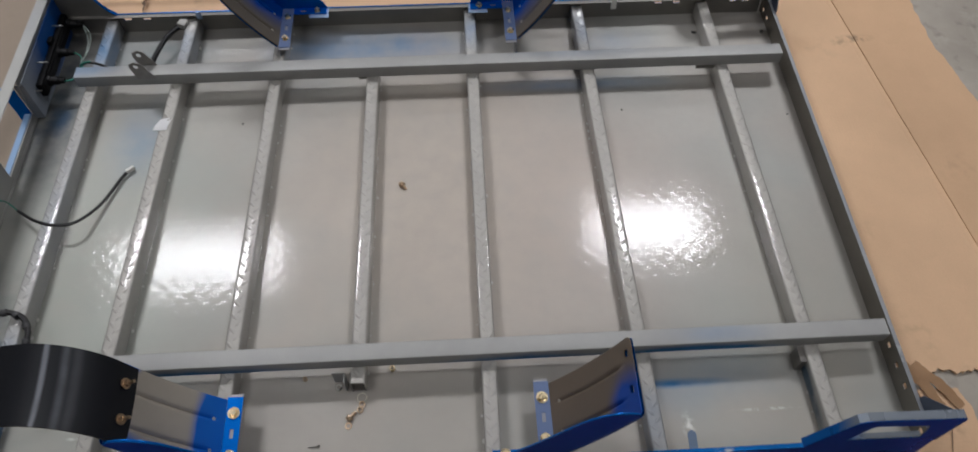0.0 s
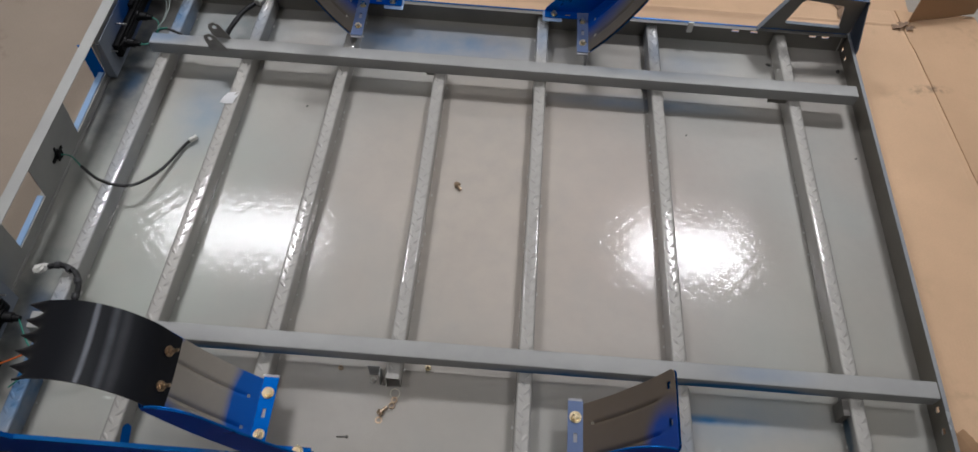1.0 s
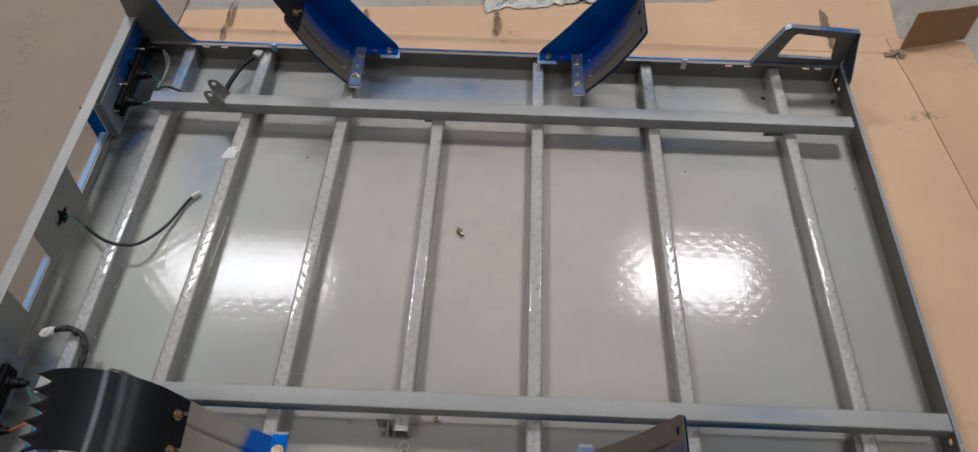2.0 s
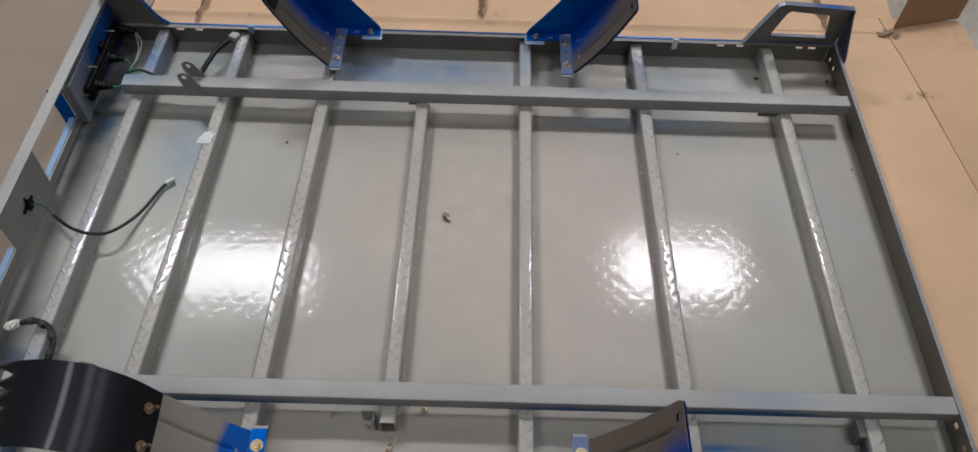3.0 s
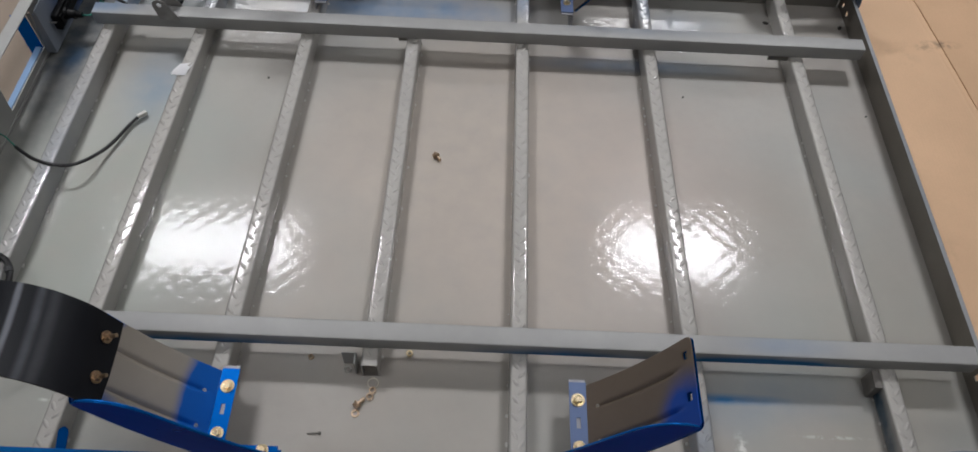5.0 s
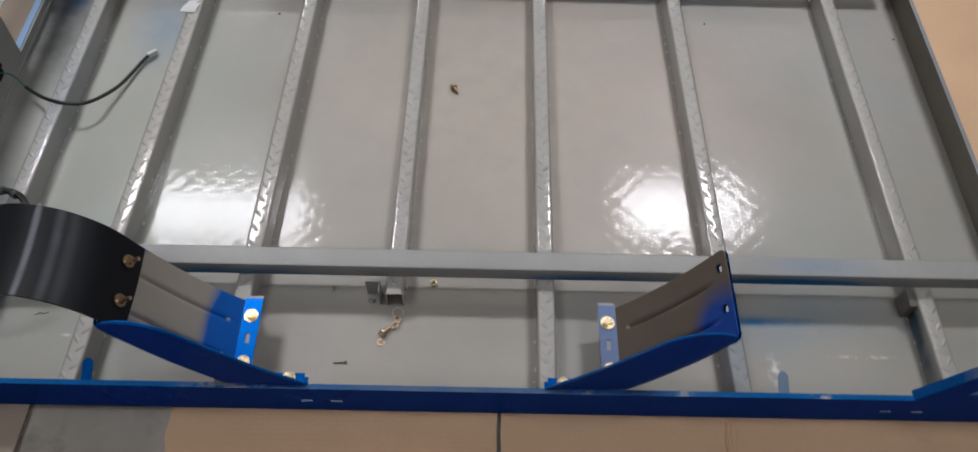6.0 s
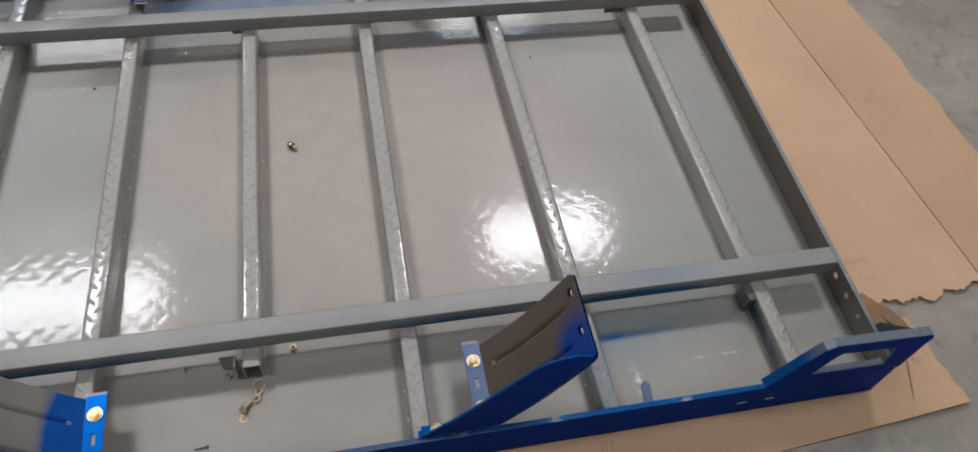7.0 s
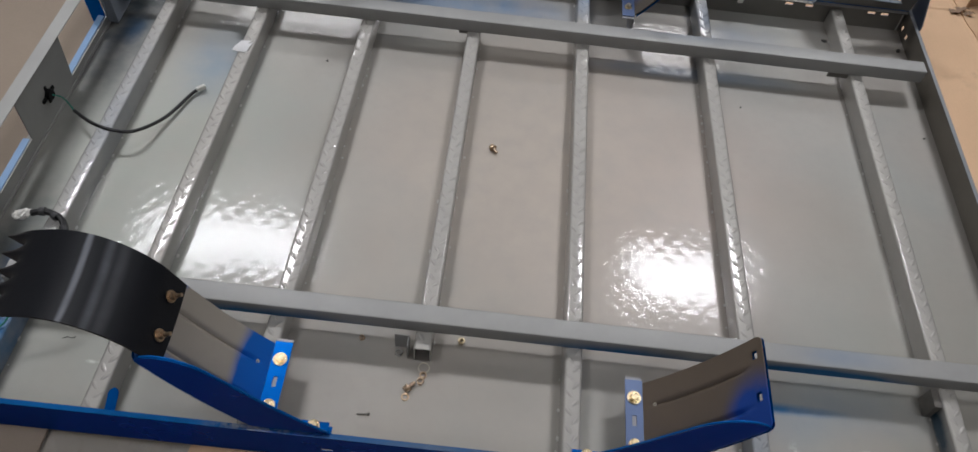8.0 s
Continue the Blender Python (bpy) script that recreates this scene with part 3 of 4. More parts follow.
for tx, ty, ln in ((-0.080, 1.005, 0.10), (-0.405, 1.00, 0.09), (-0.742, 0.985, 0.15), (0.735, 1.02, 0.16)):
    bm = bmesh.new()
    skin(bm, 14, 3, lambda u, v: (tx + 0.012 * (v - 0.5) * math.sin(math.pi * u) ** 0.5 + ragged(u, 0.008, 7, tx), ty + ln * (u - 0.5), CARD_Z + 0.003 + 0.014 * v * math.sin(math.pi * u)), 0.0012)
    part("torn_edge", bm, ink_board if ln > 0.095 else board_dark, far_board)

bm = bmesh.new()
skin(bm, 90, 50, lambda u, v: (-0.11 + 0.36 * u + 0.03 * noise.noise(Vector((9 * v, 4 * u, 2.0))), 1.050 + 0.075 * u + 0.42 * v + 0.020 * noise.noise(Vector((14 * u, 3 * v, 7.0))),
                               CARD_Z - 0.002 + min(1, 6 * v + 0.15) * (0.012 + 0.020 * abs(noise.noise(Vector((13 * u, 9 * v, 0.7)))) + 0.010 * abs(noise.noise(Vector((31 * u, 22 * v, 3.1)))))), 0.0008)
whole("plastic_sheet", bm, film_grey, "crumpled pale grey plastic sheeting lying past the cardboard", "plastic sheet", base=(0.04, 1.3, FLOOR_Z))
bm, label = board("cardboard", -0.500, -0.052, -0.50, -0.10, board_x, "", nu=50, nv=40, left=lambda y: ragged(y, 0.012, 18, 1.0), right=lambda y: ragged(y, 0.004, 9, 2.0), near=lambda x: ragged(x, 0.01, 7, 3.0), height=wave(4.1))
whole("cardboard_sheet", bm, board_x, "tan cardboard piece with a ragged short edge", "cardboard", "cardboard under the bed", smooth=True, base=(-0.28, -0.3, CARD_Z))
bm, label = board("cardboard", -0.046, 0.84, -0.318, -0.10, board_x, "", nu=90, nv=30, left=lambda y: ragged(y, 0.004, 9, 2.0), near=lambda x: 0.078 * x + ragged(x, 0.0012, 7, 11.0),
                  right=lambda y: -0.12 * (y + 0.247) + ragged(y, 0.006, 14, 4.0), height=wave(9.4))
strip = whole("cardboard_sheet", bm, board_x, "tan cardboard strip with a straight cut edge beside concrete", "cardboard", "cardboard under the bed", smooth=True, base=(0.4, -0.2, CARD_Z))
for k, (tx, ln) in enumerate(((0.266, 0.100), (0.2725, 0.085), (0.281, 0.060))):
    bm = bmesh.new()
    skin(bm, 20, 4, lambda u, v: (tx + 0.006 * (v - 0.5) - 0.012 * u + ragged(u, 0.0016, 5, tx), -0.214 - ln * u, CARD_Z + 0.001 + (0.004 - 0.0012 * k) * math.sin(math.pi * v) * math.sin(math.pi * (0.1 + 0.85 * u))), 0.001)
    part("crumple", bm, board_x, strip, smooth=True)
# a long thin tear near the strip's end
bm = bmesh.new()
skin(bm, 18, 2, lambda u, v: (0.790 - 0.030 * u + 0.0016 * (v - 0.5) * math.sin(math.pi * u), -0.150 - 0.085 * u, CARD_Z + 0.0040), 0.0006)
part("tear", bm, ink_board, strip, "thin dark tear")
bm, label = board("cardboard", -2.60, -0.700, -1.10, 2.20, board_old, "", nu=90, nv=90, right=lambda y: 0.02 * (y + 0.3) - 0.19 * min(1, max(0, (y - 0.60) / 0.05)) + ragged(y, 0.003, 9, 12.0), height=wave(7.7))
whole("cardboard_sheet", bm, board_old, "large worn brown cardboard sheet with dusty blotches", "cardboard", "cardboard under the bed", smooth=True, base=(-1.6, 0.5, CARD_Z))

# ---- the upturned cargo bed ----
X0, X1, Y0, Y1 = -0.888, 0.690, -0.211, 0.815
YM, XC = 0.302, -0.153
TUBE_TOP, RAIL_TOP, SKIRT_TOP, SKIRT_LOW = 0.037, 0.0655, 0.050, -0.030
bed = group_base("cargo_bed", (X0 / 2 + X1 / 2, YM, SKIRT_LOW), "upturned grey sheet-metal cargo bed with blue mudguards, resting on cardboard", "cargo bed")

bm = bmesh.new()
box(bm, X0 - 0.03, X1 + 0.0040, Y0 + 0.0025, Y1 - 0.0025, -0.003, 0.0)
part("floor_plate", bm, sheet_paint, bed, "glossy grey tread plate with blue overspray and toned-in shade along the tail panel")

# inverted-U cross members; the middle one stops at the rails
# (middle at y = 0, lean over a metre, near end, far end): none of them is quite square to the rails
NEAR_END, FAR_END = Y0 + 0.004, Y1 - 0.004
TUBES = ((-0.7835, 0.018, NEAR_END, FAR_END), (-0.6162, 0.028, NEAR_END, FAR_END), (-0.4120, 0.026, NEAR_END, FAR_END), (-0.2012, 0.013, -0.064, 0.640),
         (0.0137, 0.006, NEAR_END, FAR_END), (0.2700, -0.012, NEAR_END, FAR_END), (0.5560, -0.011, NEAR_END, FAR_END))
TUBE_W = 0.0250


def tread_lens(bm, cx, cy, z, turn, long, wide, high):
    """One pressed lens of the tread, standing a little proud of the metal."""
    c, s_ = math.cos(turn), math.sin(turn)
    rows = []
    for k, h in ((1.0, -0.0002), (0.62, 0.62 * high)):
        rows.append([bm.verts.new((cx + c * long * k * math.cos(a) - s_ * wide * k * math.sin(a), cy + s_ * long * k * math.cos(a) + c * wide * k * math.sin(a), z + h)) for a in [2 * math.pi * q / 10 for q in range(10)]])
    top = bm.verts.new((cx, cy, z + high))
    for q in range(10):
        p = (q + 1) % 10
        bm.faces.new((rows[0][q], rows[0][p], rows[1][p], rows[1][q]))
        bm.faces.new((rows[1][q], rows[1][p], top))


rng = random.Random(8)
for tx, lean, ya, yb in TUBES:
    bm = bmesh.new()
    profile_run(bm, channel(tx - TUBE_W / 2, tx + TUBE_W / 2, 0.0005, TUBE_TOP), "y", ya, yb)
    k, yy = 0, ya + 0.014 + rng.uniform(0, 0.012)
    while yy < yb - 0.012:
        flip = 1 if k % 2 else -1
        tread_lens(bm, tx + 0.0044 * flip + rng.uniform(-0.0006, 0.0006), yy, TUBE_TOP, radians(90 - 38 * flip + rng.uniform(-5, 5)), 0.0088, 0.0034, rng.uniform(0.0011, 0.0016))
        k += 1
        yy += 0.0128 + rng.uniform(-0.0006, 0.0006)
    for v in bm.verts:
        v.co.x += lean * v.co.y
    part("cross_member", bm, tube_paint, bed, smooth=True)

# weld spatter along the members' feet
rng = random.Random(4)
bm = bmesh.new()
for tx, lean, ya, yb in TUBES:
    for side in (-TUBE_W / 2 - 0.001, TUBE_W / 2 + 0.001):
        yy = ya + 0.03
        while yy < yb - 0.02:
            r = bmesh.ops.create_icosphere(bm, subdivisions=1, radius=rng.uniform(0.0014, 0.0027))
            bmesh.ops.transform(bm, matrix=pose(tx + lean * yy + side + rng.uniform(-0.001, 0.001) * 3, yy, 0.0005) @ Matrix.Diagonal((1, rng.uniform(0.8, 2.0), 0.7, 1)), verts=r["verts"])
            yy += rng.uniform(0.018, 0.060)
part("weld_spatter", bm, weld_metal, bed, "small painted weld spots", smooth=True, kind="stuff")

for ya, yb, xe in ((0.6115, 0.6415, 0.673), (-0.0370, -0.0070, 0.680)):
    bm = bmesh.new()
    profile_run(bm, rounded(ya, yb, TUBE_TOP + 0.0004, RAIL_TOP, 0.0022), "x", -0.797, xe)
    part("long_rail", bm, rail_paint, bed, "grey square steel rail", smooth=True)

# small plates by the rails; the two dark far-rail ones stand for shadow
for x0, x1, y0, y1, z0, z1, mat in ((0.532, 0.5430, -0.066, -0.0378, 0.0005, 0.036, lug_steel), (0.496, 0.5355, 0.6135, 0.6165, 0.0260, 0.0370, lug_steel), (-0.222, -0.2060, 0.6135, 0.6165, 0.0300, 0.0370, lug_steel),
                                    (-0.2440, -0.2225, -0.047, -0.045, 0.002, 0.040, rail_paint), (-0.2245, -0.2225, -0.063, -0.0472, 0.002, 0.040, rail_paint)):
    bm = bmesh.new()
    box(bm, x0, x1, y0, y1, z0, z1, 0.0008)
    part("gusset_and_shade_plate", bm, mat, bed)

def splay(bm):
    """The bed's end leans out towards the ground."""
    for v in bm.verts:
        if v.co.x > X1 - 0.006 and v.co.z < 0.0515:
            v.co.x += 0.04 * (0.0515 - v.co.z)


# side skirts: grey inside, blue outside
far_slots = [(a - 0.008, a + 0.008, 0.033, 0.0395) for a in (-0.736, -0.695, 0.448, 0.490, 0.621, 0.649)]
near_slots = [(a - 0.008, a + 0.008, 0.003, 0.0095) for a in (-0.31, -0.27, 0.472, 0.515)]
for yo, s, slots in ((Y1, -1, far_slots), (Y0, 1, near_slots)):
    bm = bmesh.new()
    pierced(bm, X0, X1 + 0.0045, SKIRT_LOW, SKIRT_TOP, slots, lambda a, b, d, yo=yo, s=s: (a, yo + s * (0.0008 + d), b), 0.0014)
    box(bm, X0, X1, yo + s * 0.0022, yo + s * (0.0072 if s > 0 else 0.013), SKIRT_TOP - 0.0018, SKIRT_TOP)
    splay(bm)
    skirt = part("side_skirt", bm, skirt_paint, bed)
    bm = bmesh.new()
    pierced(bm, X0, X1 + 0.0045, SKIRT_LOW, SKIRT_TOP + 0.0004, slots, lambda a, b, d, yo=yo, s=s: (a, yo + s * d, b), 0.0008)
    splay(bm)
    part("blue_outer_face", bm, blue_paint, skirt, "glossy blue painted outer face")
    bm = bmesh.new()
    box(bm, X0, X1, yo, yo + s * (0.0072 if s > 0 else 0.004), SKIRT_TOP + 0.0005, SKIRT_TOP + 0.0016, 0.0005)
    part("top_edge", bm, edge_paint, skirt, "shiny blue top edge")

end_slots = [(a - 0.005, a + 0.005, b - 0.0052, b + 0.0052) for a, b in ((-0.040, 0.028), (-0.077, 0.029), (-0.114, 0.031), (-0.189, 0.029), (0.773, 0.016), (0.802, 0.0155))]
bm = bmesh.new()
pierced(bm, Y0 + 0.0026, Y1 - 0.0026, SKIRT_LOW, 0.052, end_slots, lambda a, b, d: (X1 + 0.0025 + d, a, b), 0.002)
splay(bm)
end_skirt = part("end_skirt", bm, end_paint, bed, "end skirt with square holes, its shade toned into dark grey")
bm = bmesh.new()
box(bm, X1 - 0.0002, X1 + 0.0070, Y0, Y1, 0.0522, 0.0538, 0.0006)
part("top_edge", bm, rim_paint, end_skirt, "worn pale grey top edge")
# pale rod added where light shows through the corner gap
bm = bmesh.new()
hose(bm, [(0.6845, 0.8105, 0.041), (0.6850, 0.8085, 0.024), (0.6850, 0.8065, 0.004)], 0.0013, seg=6)
part("corner_gap_rod", bm, weld_metal, end_skirt, "pale rod standing in for the lit gap in the corner", smooth=True)

# tail panel: cut-outs, broad top flange, bottom ledge
CUT = [(0.398, 0.560, 0.020, 0.1105), (0.127, 0.240, 0.028, 0.1105)]
bm = bmesh.new()
pierced(bm, Y0 - 0.065, Y1 + 0.100, 0.0, 0.114, CUT, lambda a, b, d: (X0 - d, a, b), 0.002)
box(bm, X0 - 0.0235, X0 - 0.0005, Y0 - 0.065, Y1 + 0.100, 0.1142, 0.1162, 0.0008)
box(bm, X0 - 0.0235, X0 - 0.0215, Y0 - 0.065, Y1 + 0.100, 0.090, 0.1140)
box(bm, X0 + 0.0005, X0 + 0.0025, Y0 + 0.004, Y1 - 0.004, 0.0005, 0.006)
# the panel leans in a little, most at its far end
for v in bm.verts:
    v.co.x += (0.005 + 0.014 * max(0.0, (v.co.y - 0.15) / 0.65)) * max(0.0, v.co.z / 0.115)
panel = part("tail_panel", bm, panel_paint, bed, "grey folded tail panel with rectangular cut-outs")
ledge_paint = sprayed("pale_ledge_enamel", base=(0.25, 0.40, 0.62), rough=0.25)
for a0, a1, b0, b1 in CUT:
    bm = bmesh.new()
    box(bm, X0 - 0.014, X0 - 0.0025, a0, a1, b0 - 0.002, b0)
    part("cut_out_ledge", bm, ledge_paint, panel)

plate_paint = sprayed("thin_blue_lamp_plate", base=(0.24, 0.27, 0.31), patches=(((-0.87, 0.78, 0.08), (0.05, 0.21, 0.14), 2.4), ((-0.87, -0.18, 0.08), (0.05, 0.21, 0.14), 2.4)), blue=(0.002, 0.060, 0.24), rough=0.35)


def tail_lamp(y_from, y_to, sign):
    """Lamp plate proud of the panel, with the black lamp's back, studs and sockets."""
    bm = bmesh.new()
    box(bm, X0 + 0.018, X0 + 0.020, min(y_from, y_to), max(y_from, y_to), 0.005, 0.106, 0.0006)
    ya = y_from
    box(bm, X0 + 0.0002, X0 + 0.0178, min(ya, ya + sign * 0.002), max(ya, ya + sign * 0.002), 0.005, 0.098)
    plate = part("lamp_plate", bm, plate_paint, bed, "lamp mounting plate with blue overspray")
    bm = bmesh.new()
    box(bm, X0 - 0.030, X0 - 0.0025, min(ya, ya + sign * 0.0015), max(ya, ya + sign * 0.0015), 0.001, 0.092)
    part("blue_return", bm, blue_paint, plate, "dark blue folded edge")
    lo, hi = sorted((y_from + sign * 0.030, y_from + sign * 0.240))
    bm = bmesh.new()
    box(bm, X0 + 0.0205, X0 + 0.034, lo, hi, 0.034, 0.069, 0.004)
    box(bm, X0 + 0.034, X0 + 0.0365, lo + 0.006, hi - 0.006, 0.040, 0.063, 0.001)
    box(bm, X0 + 0.0365, X0 + 0.0385, lo + 0.010, hi - 0.010, 0.0555, 0.0575, 0.0006)
    body = part("tail_lamp", bm, plastic, bed, "black plastic tail lamp back")
    for d in (0.058, 0.138, 0.224):
        yy = y_from + sign * d
        bm = bmesh.new()
        cyl(bm, (X0 + 0.0362, yy, 0.052), (X0 + 0.041, yy, 0.052), 0.0118, 0.0112, 18)
        cyl(bm, (X0 + 0.041, yy, 0.052), (X0 + 0.055, yy, 0.051), 0.0092, 0.0085, 16)
        cyl(bm, (X0 + 0.0548, yy, 0.051), (X0 + 0.066, yy, 0.050), 0.0066, 0.0054, 12)
        part("bulb_socket", bm, plastic, body, smooth=True)
    # clip between the upper sockets
    bm = bmesh.new()
    yy = y_from + sign * 0.150
    box(bm, X0 + 0.0206, X0 + 0.0300, yy - 0.009, yy + 0.009, 0.0692, 0.0790, 0.0015)
    part("clip", bm, plastic, body)
    for d, zz, end in ((0.023, 0.059, 0.033), (0.075, 0.086, 0.044), (0.191, 0.077, 0.042)):
        yy = y_from + sign * d
        bm = bmesh.new()
        cyl(bm, (X0 + 0.0205, yy, zz), (X0 + end, yy, zz + 0.001), 0.0016, seg=8)
        part("stud", bm, steel, body, "bright thin threaded stud")
    return body


tail_lamp(0.562, 0.808, 1)
tail_lamp(0.042, -0.204, -1)

# middle reflector fixing with its little cable
bm = bmesh.new()
cyl(bm, (X0, 0.318, 0.054), (X0 + 0.012, 0.318, 0.054), 0.011, 0.009, 14)
box(bm, X0 + 0.002, X0 + 0.007, 0.298, 0.338, 0.050, 0.057, 0.001)
box(bm, X0 + 0.002, X0 + 0.006, 0.314, 0.322, 0.037, 0.074, 0.001)
part("small_lamp", bm, plastic, bed, "small black lamp socket on the panel", smooth=True)


gusset_paint = sprayed("grey_blue_gusset", base=(0.13, 0.16, 0.22), rough=0.35, metal=0.5)


def corner_bracket(xa, xs, yo, s):
    """Trapezoid loop that stands up at a corner: grey within, blue without. xs gives the way to the bed's end."""
    X = lambda d: xa + xs * d
    outer = [(0.0, SKIRT_TOP), (0.046, 0.152), (0.058, 0.159), (0.205, 0.150), (0.209, 0.141), (0.203, SKIRT_TOP)]
    hole = [(0.056, 0.073), (0.074, 0.129), (0.081, 0.135), (0.162, 0.127), (0.166, 0.121), (0.175, 0.070)]
    def loop(bm, d0, d1):
        rows = [[bm.verts.new((X(a), yo + s * d, b)) for a, b in line] for d in (d0, d1) for line in (outer, hole)]
        n = len(outer)
        for k in range(n):
            q = (k + 1) % n
            bm.faces.new((rows[0][k], rows[0][q], rows[1][q], rows[1][k]))
            bm.faces.new((rows[2][k], rows[3][k], rows[3][q], rows[2][q]))
            bm.faces.new((rows[0][k], rows[2][k], rows[2][q], rows[0][q]))
            bm.faces.new((rows[1][k], rows[1][q], rows[3][q], rows[3][k]))
    bm = bmesh.new()
    loop(bm, 0.0012, 0.003)
    # rolled lips along the top edge and the hole's foot
    def lip(line, depth, t):
        for (a, za), (b, zb) in zip(line, line[1:]):
            q = [bm.verts.new((X(xx), yo + s * dd, zz + dz)) for dz in (0, t) for xx, zz, dd in ((a, za, 0.0012), (b, zb, 0.0012), (b, zb, depth), (a, za, depth))]
            for f in ((0, 1, 2, 3), (7, 6, 5, 4), (0, 4, 5, 1), (1, 5, 6, 2), (2, 6, 7, 3), (3, 7, 4, 0)):
                bm.faces.new([q[i] for i in f])
    brk = part("corner_bracket", bm, skirt_paint, bed, "trapezoid corner bracket, grey inside and blue outside")
    bm = bmesh.new()
    lip(outer[:5], 0.014, 0.0016)
    lip([(0.056, 0.0735), (0.175, 0.0705)], 0.010, 0.0014)
    part("rolled_edge", bm, worn_blue, brk, "worn pale blue rolled edge")
    bm = bmesh.new()
    loop(bm, 0.0, 0.0012)
    part("blue_outer_face", bm, blue_paint, brk, "glossy blue painted face")
    bm = bmesh.new()
    xe = X(0.206)
    tri = [(yo, 0.0540), (yo, 0.147), (yo + s * 0.008, 0.147), (yo + s * 0.030, 0.116), (yo + s * 0.066, 0.066), (yo + s * 0.068, 0.0540)]
    profile_run(bm, tri, "x", xe, xe + xs * 0.002)
    part("corner_gusset", bm, gusset_paint, brk, "dark grey-blue triangular end gusset")


corner_bracket(0.490, 1, Y1, -1)
corner_bracket(0.490, 1, Y0, 1)


def corner_plate(yo, s):
    """Solid triangular plate with a hollow curved edge, from the side skirt up to the tail panel."""
    line = [(-0.755 - d, z) for d, z in ((0.0, SKIRT_TOP), (0.013, 0.061), (0.022, 0.074), (0.031, 0.092), (0.040, 0.114), (0.048, 0.138), (0.055, 0.160), (0.061, 0.169), (0.074, 0.173), (0.102, 0.174), (0.131, 0.172))]
    n = len(line) - 1
    def sheet(bm, d0, d1):
        rows = [[(bm.verts.new((a, yo + s * d, b)), bm.verts.new((a, yo + s * d, SKIRT_TOP - 0.012))) for a, b in line] for d in (d0, d1)]
        for k in range(n):
            for row in rows:
                bm.faces.new((row[k][0], row[k + 1][0], row[k + 1][1], row[k][1]))
            for q in (0, 1):
                bm.faces.new((rows[0][k][q], rows[0][k + 1][q], rows[1][k + 1][q], rows[1][k][q]))
        for k in (0, n):
            bm.faces.new((rows[0][k][0], rows[0][k][1], rows[1][k][1], rows[1][k][0]))
    bm = bmesh.new()
    sheet(bm, 0.0026, 0.0046)
    plate = part("corner_plate", bm, skirt_paint, bed, "grey triangular corner plate with a blue edge")
    bm = bmesh.new()
    sheet(bm, -0.0012, -0.0002)
    part("blue_outer_face", bm, blue_paint, plate, "glossy blue painted face")
    bm = bmesh.new()
    for (a, za), (b, zb) in zip(line, line[1:]):
        q = [bm.verts.new((xx, yo + s * dd, zz + dz)) for dz in (0.0004, 0.002) for xx, zz, dd in ((a, za, -0.0012), (b, zb, -0.0012), (b, zb, 0.006), (a, za, 0.006))]
        for f in ((0, 1, 2, 3), (7, 6, 5, 4), (0, 4, 5, 1), (1, 5, 6, 2), (2, 6, 7, 3), (3, 7, 4, 0)):
            bm.faces.new([q[i] for i in f])
    part("blue_edge", bm, blue_paint, plate, "blue folded edge")


corner_plate(Y1, -1)
corner_plate(Y0, 1)


lip_edge_paint = sprayed("bright_blue_edge", base=(0.004, 0.13, 0.46), rough=0.18, metal=0.2)
bracket_paint = sprayed("dull_grey_bracket", base=(0.36, 0.36, 0.37), rough=0.4, metal=0.4)
tab_paint = sprayed("blue_grey_tab", base=(0.15, 0.20, 0.33), rough=0.3, metal=0.4)


XG = {-1: -0.1475, 1: -0.138}


def guard_curve(u):
    """The mudguard's bow: distance from the wheel's middle and height, from foot to tip."""
    a, b, c = (1 - u) ** 2, 2 * u * (1 - u), u * u
    return a * 0.2535 + b * 0.314 + c * 0.356, a * 0.0575 + b * 0.128 + c * 0.227


def guard_normal(u):
    d0, z0 = guard_curve(max(0, u - 0.01))
    d1, z1 = guard_curve(min(1, u + 0.01))
    return Vector((z1 - z0, d0 - d1)).normalized()


def along(line, u):
    """The point at u, from 0 to 1, of a polyline, smoothed through its corners."""
    s = u * (len(line) - 1)
    i = min(int(s), len(line) - 2)
    k = s - i
    p0, p1, p2, p3 = (Vector(line[q]) for q in (max(i - 1, 0), i, i + 1, min(i + 2, len(line) - 1)))
    return 0.5 * (2 * p1 + (p2 - p0) * k + (2 * p0 - 5 * p1 + 4 * p2 - p3) * k * k + (3 * p1 - p0 - 3 * p2 + p3) * k ** 3)


LIP_EDGE = ((0.158, 0.0555), (0.164, 0.068), (0.184, 0.092), (0.212, 0.127), (0.236, 0.160), (0.262, 0.196), (0.285, 0.224), (0.308, 0.237), (0.332, 0.238), (0.350, 0.230))


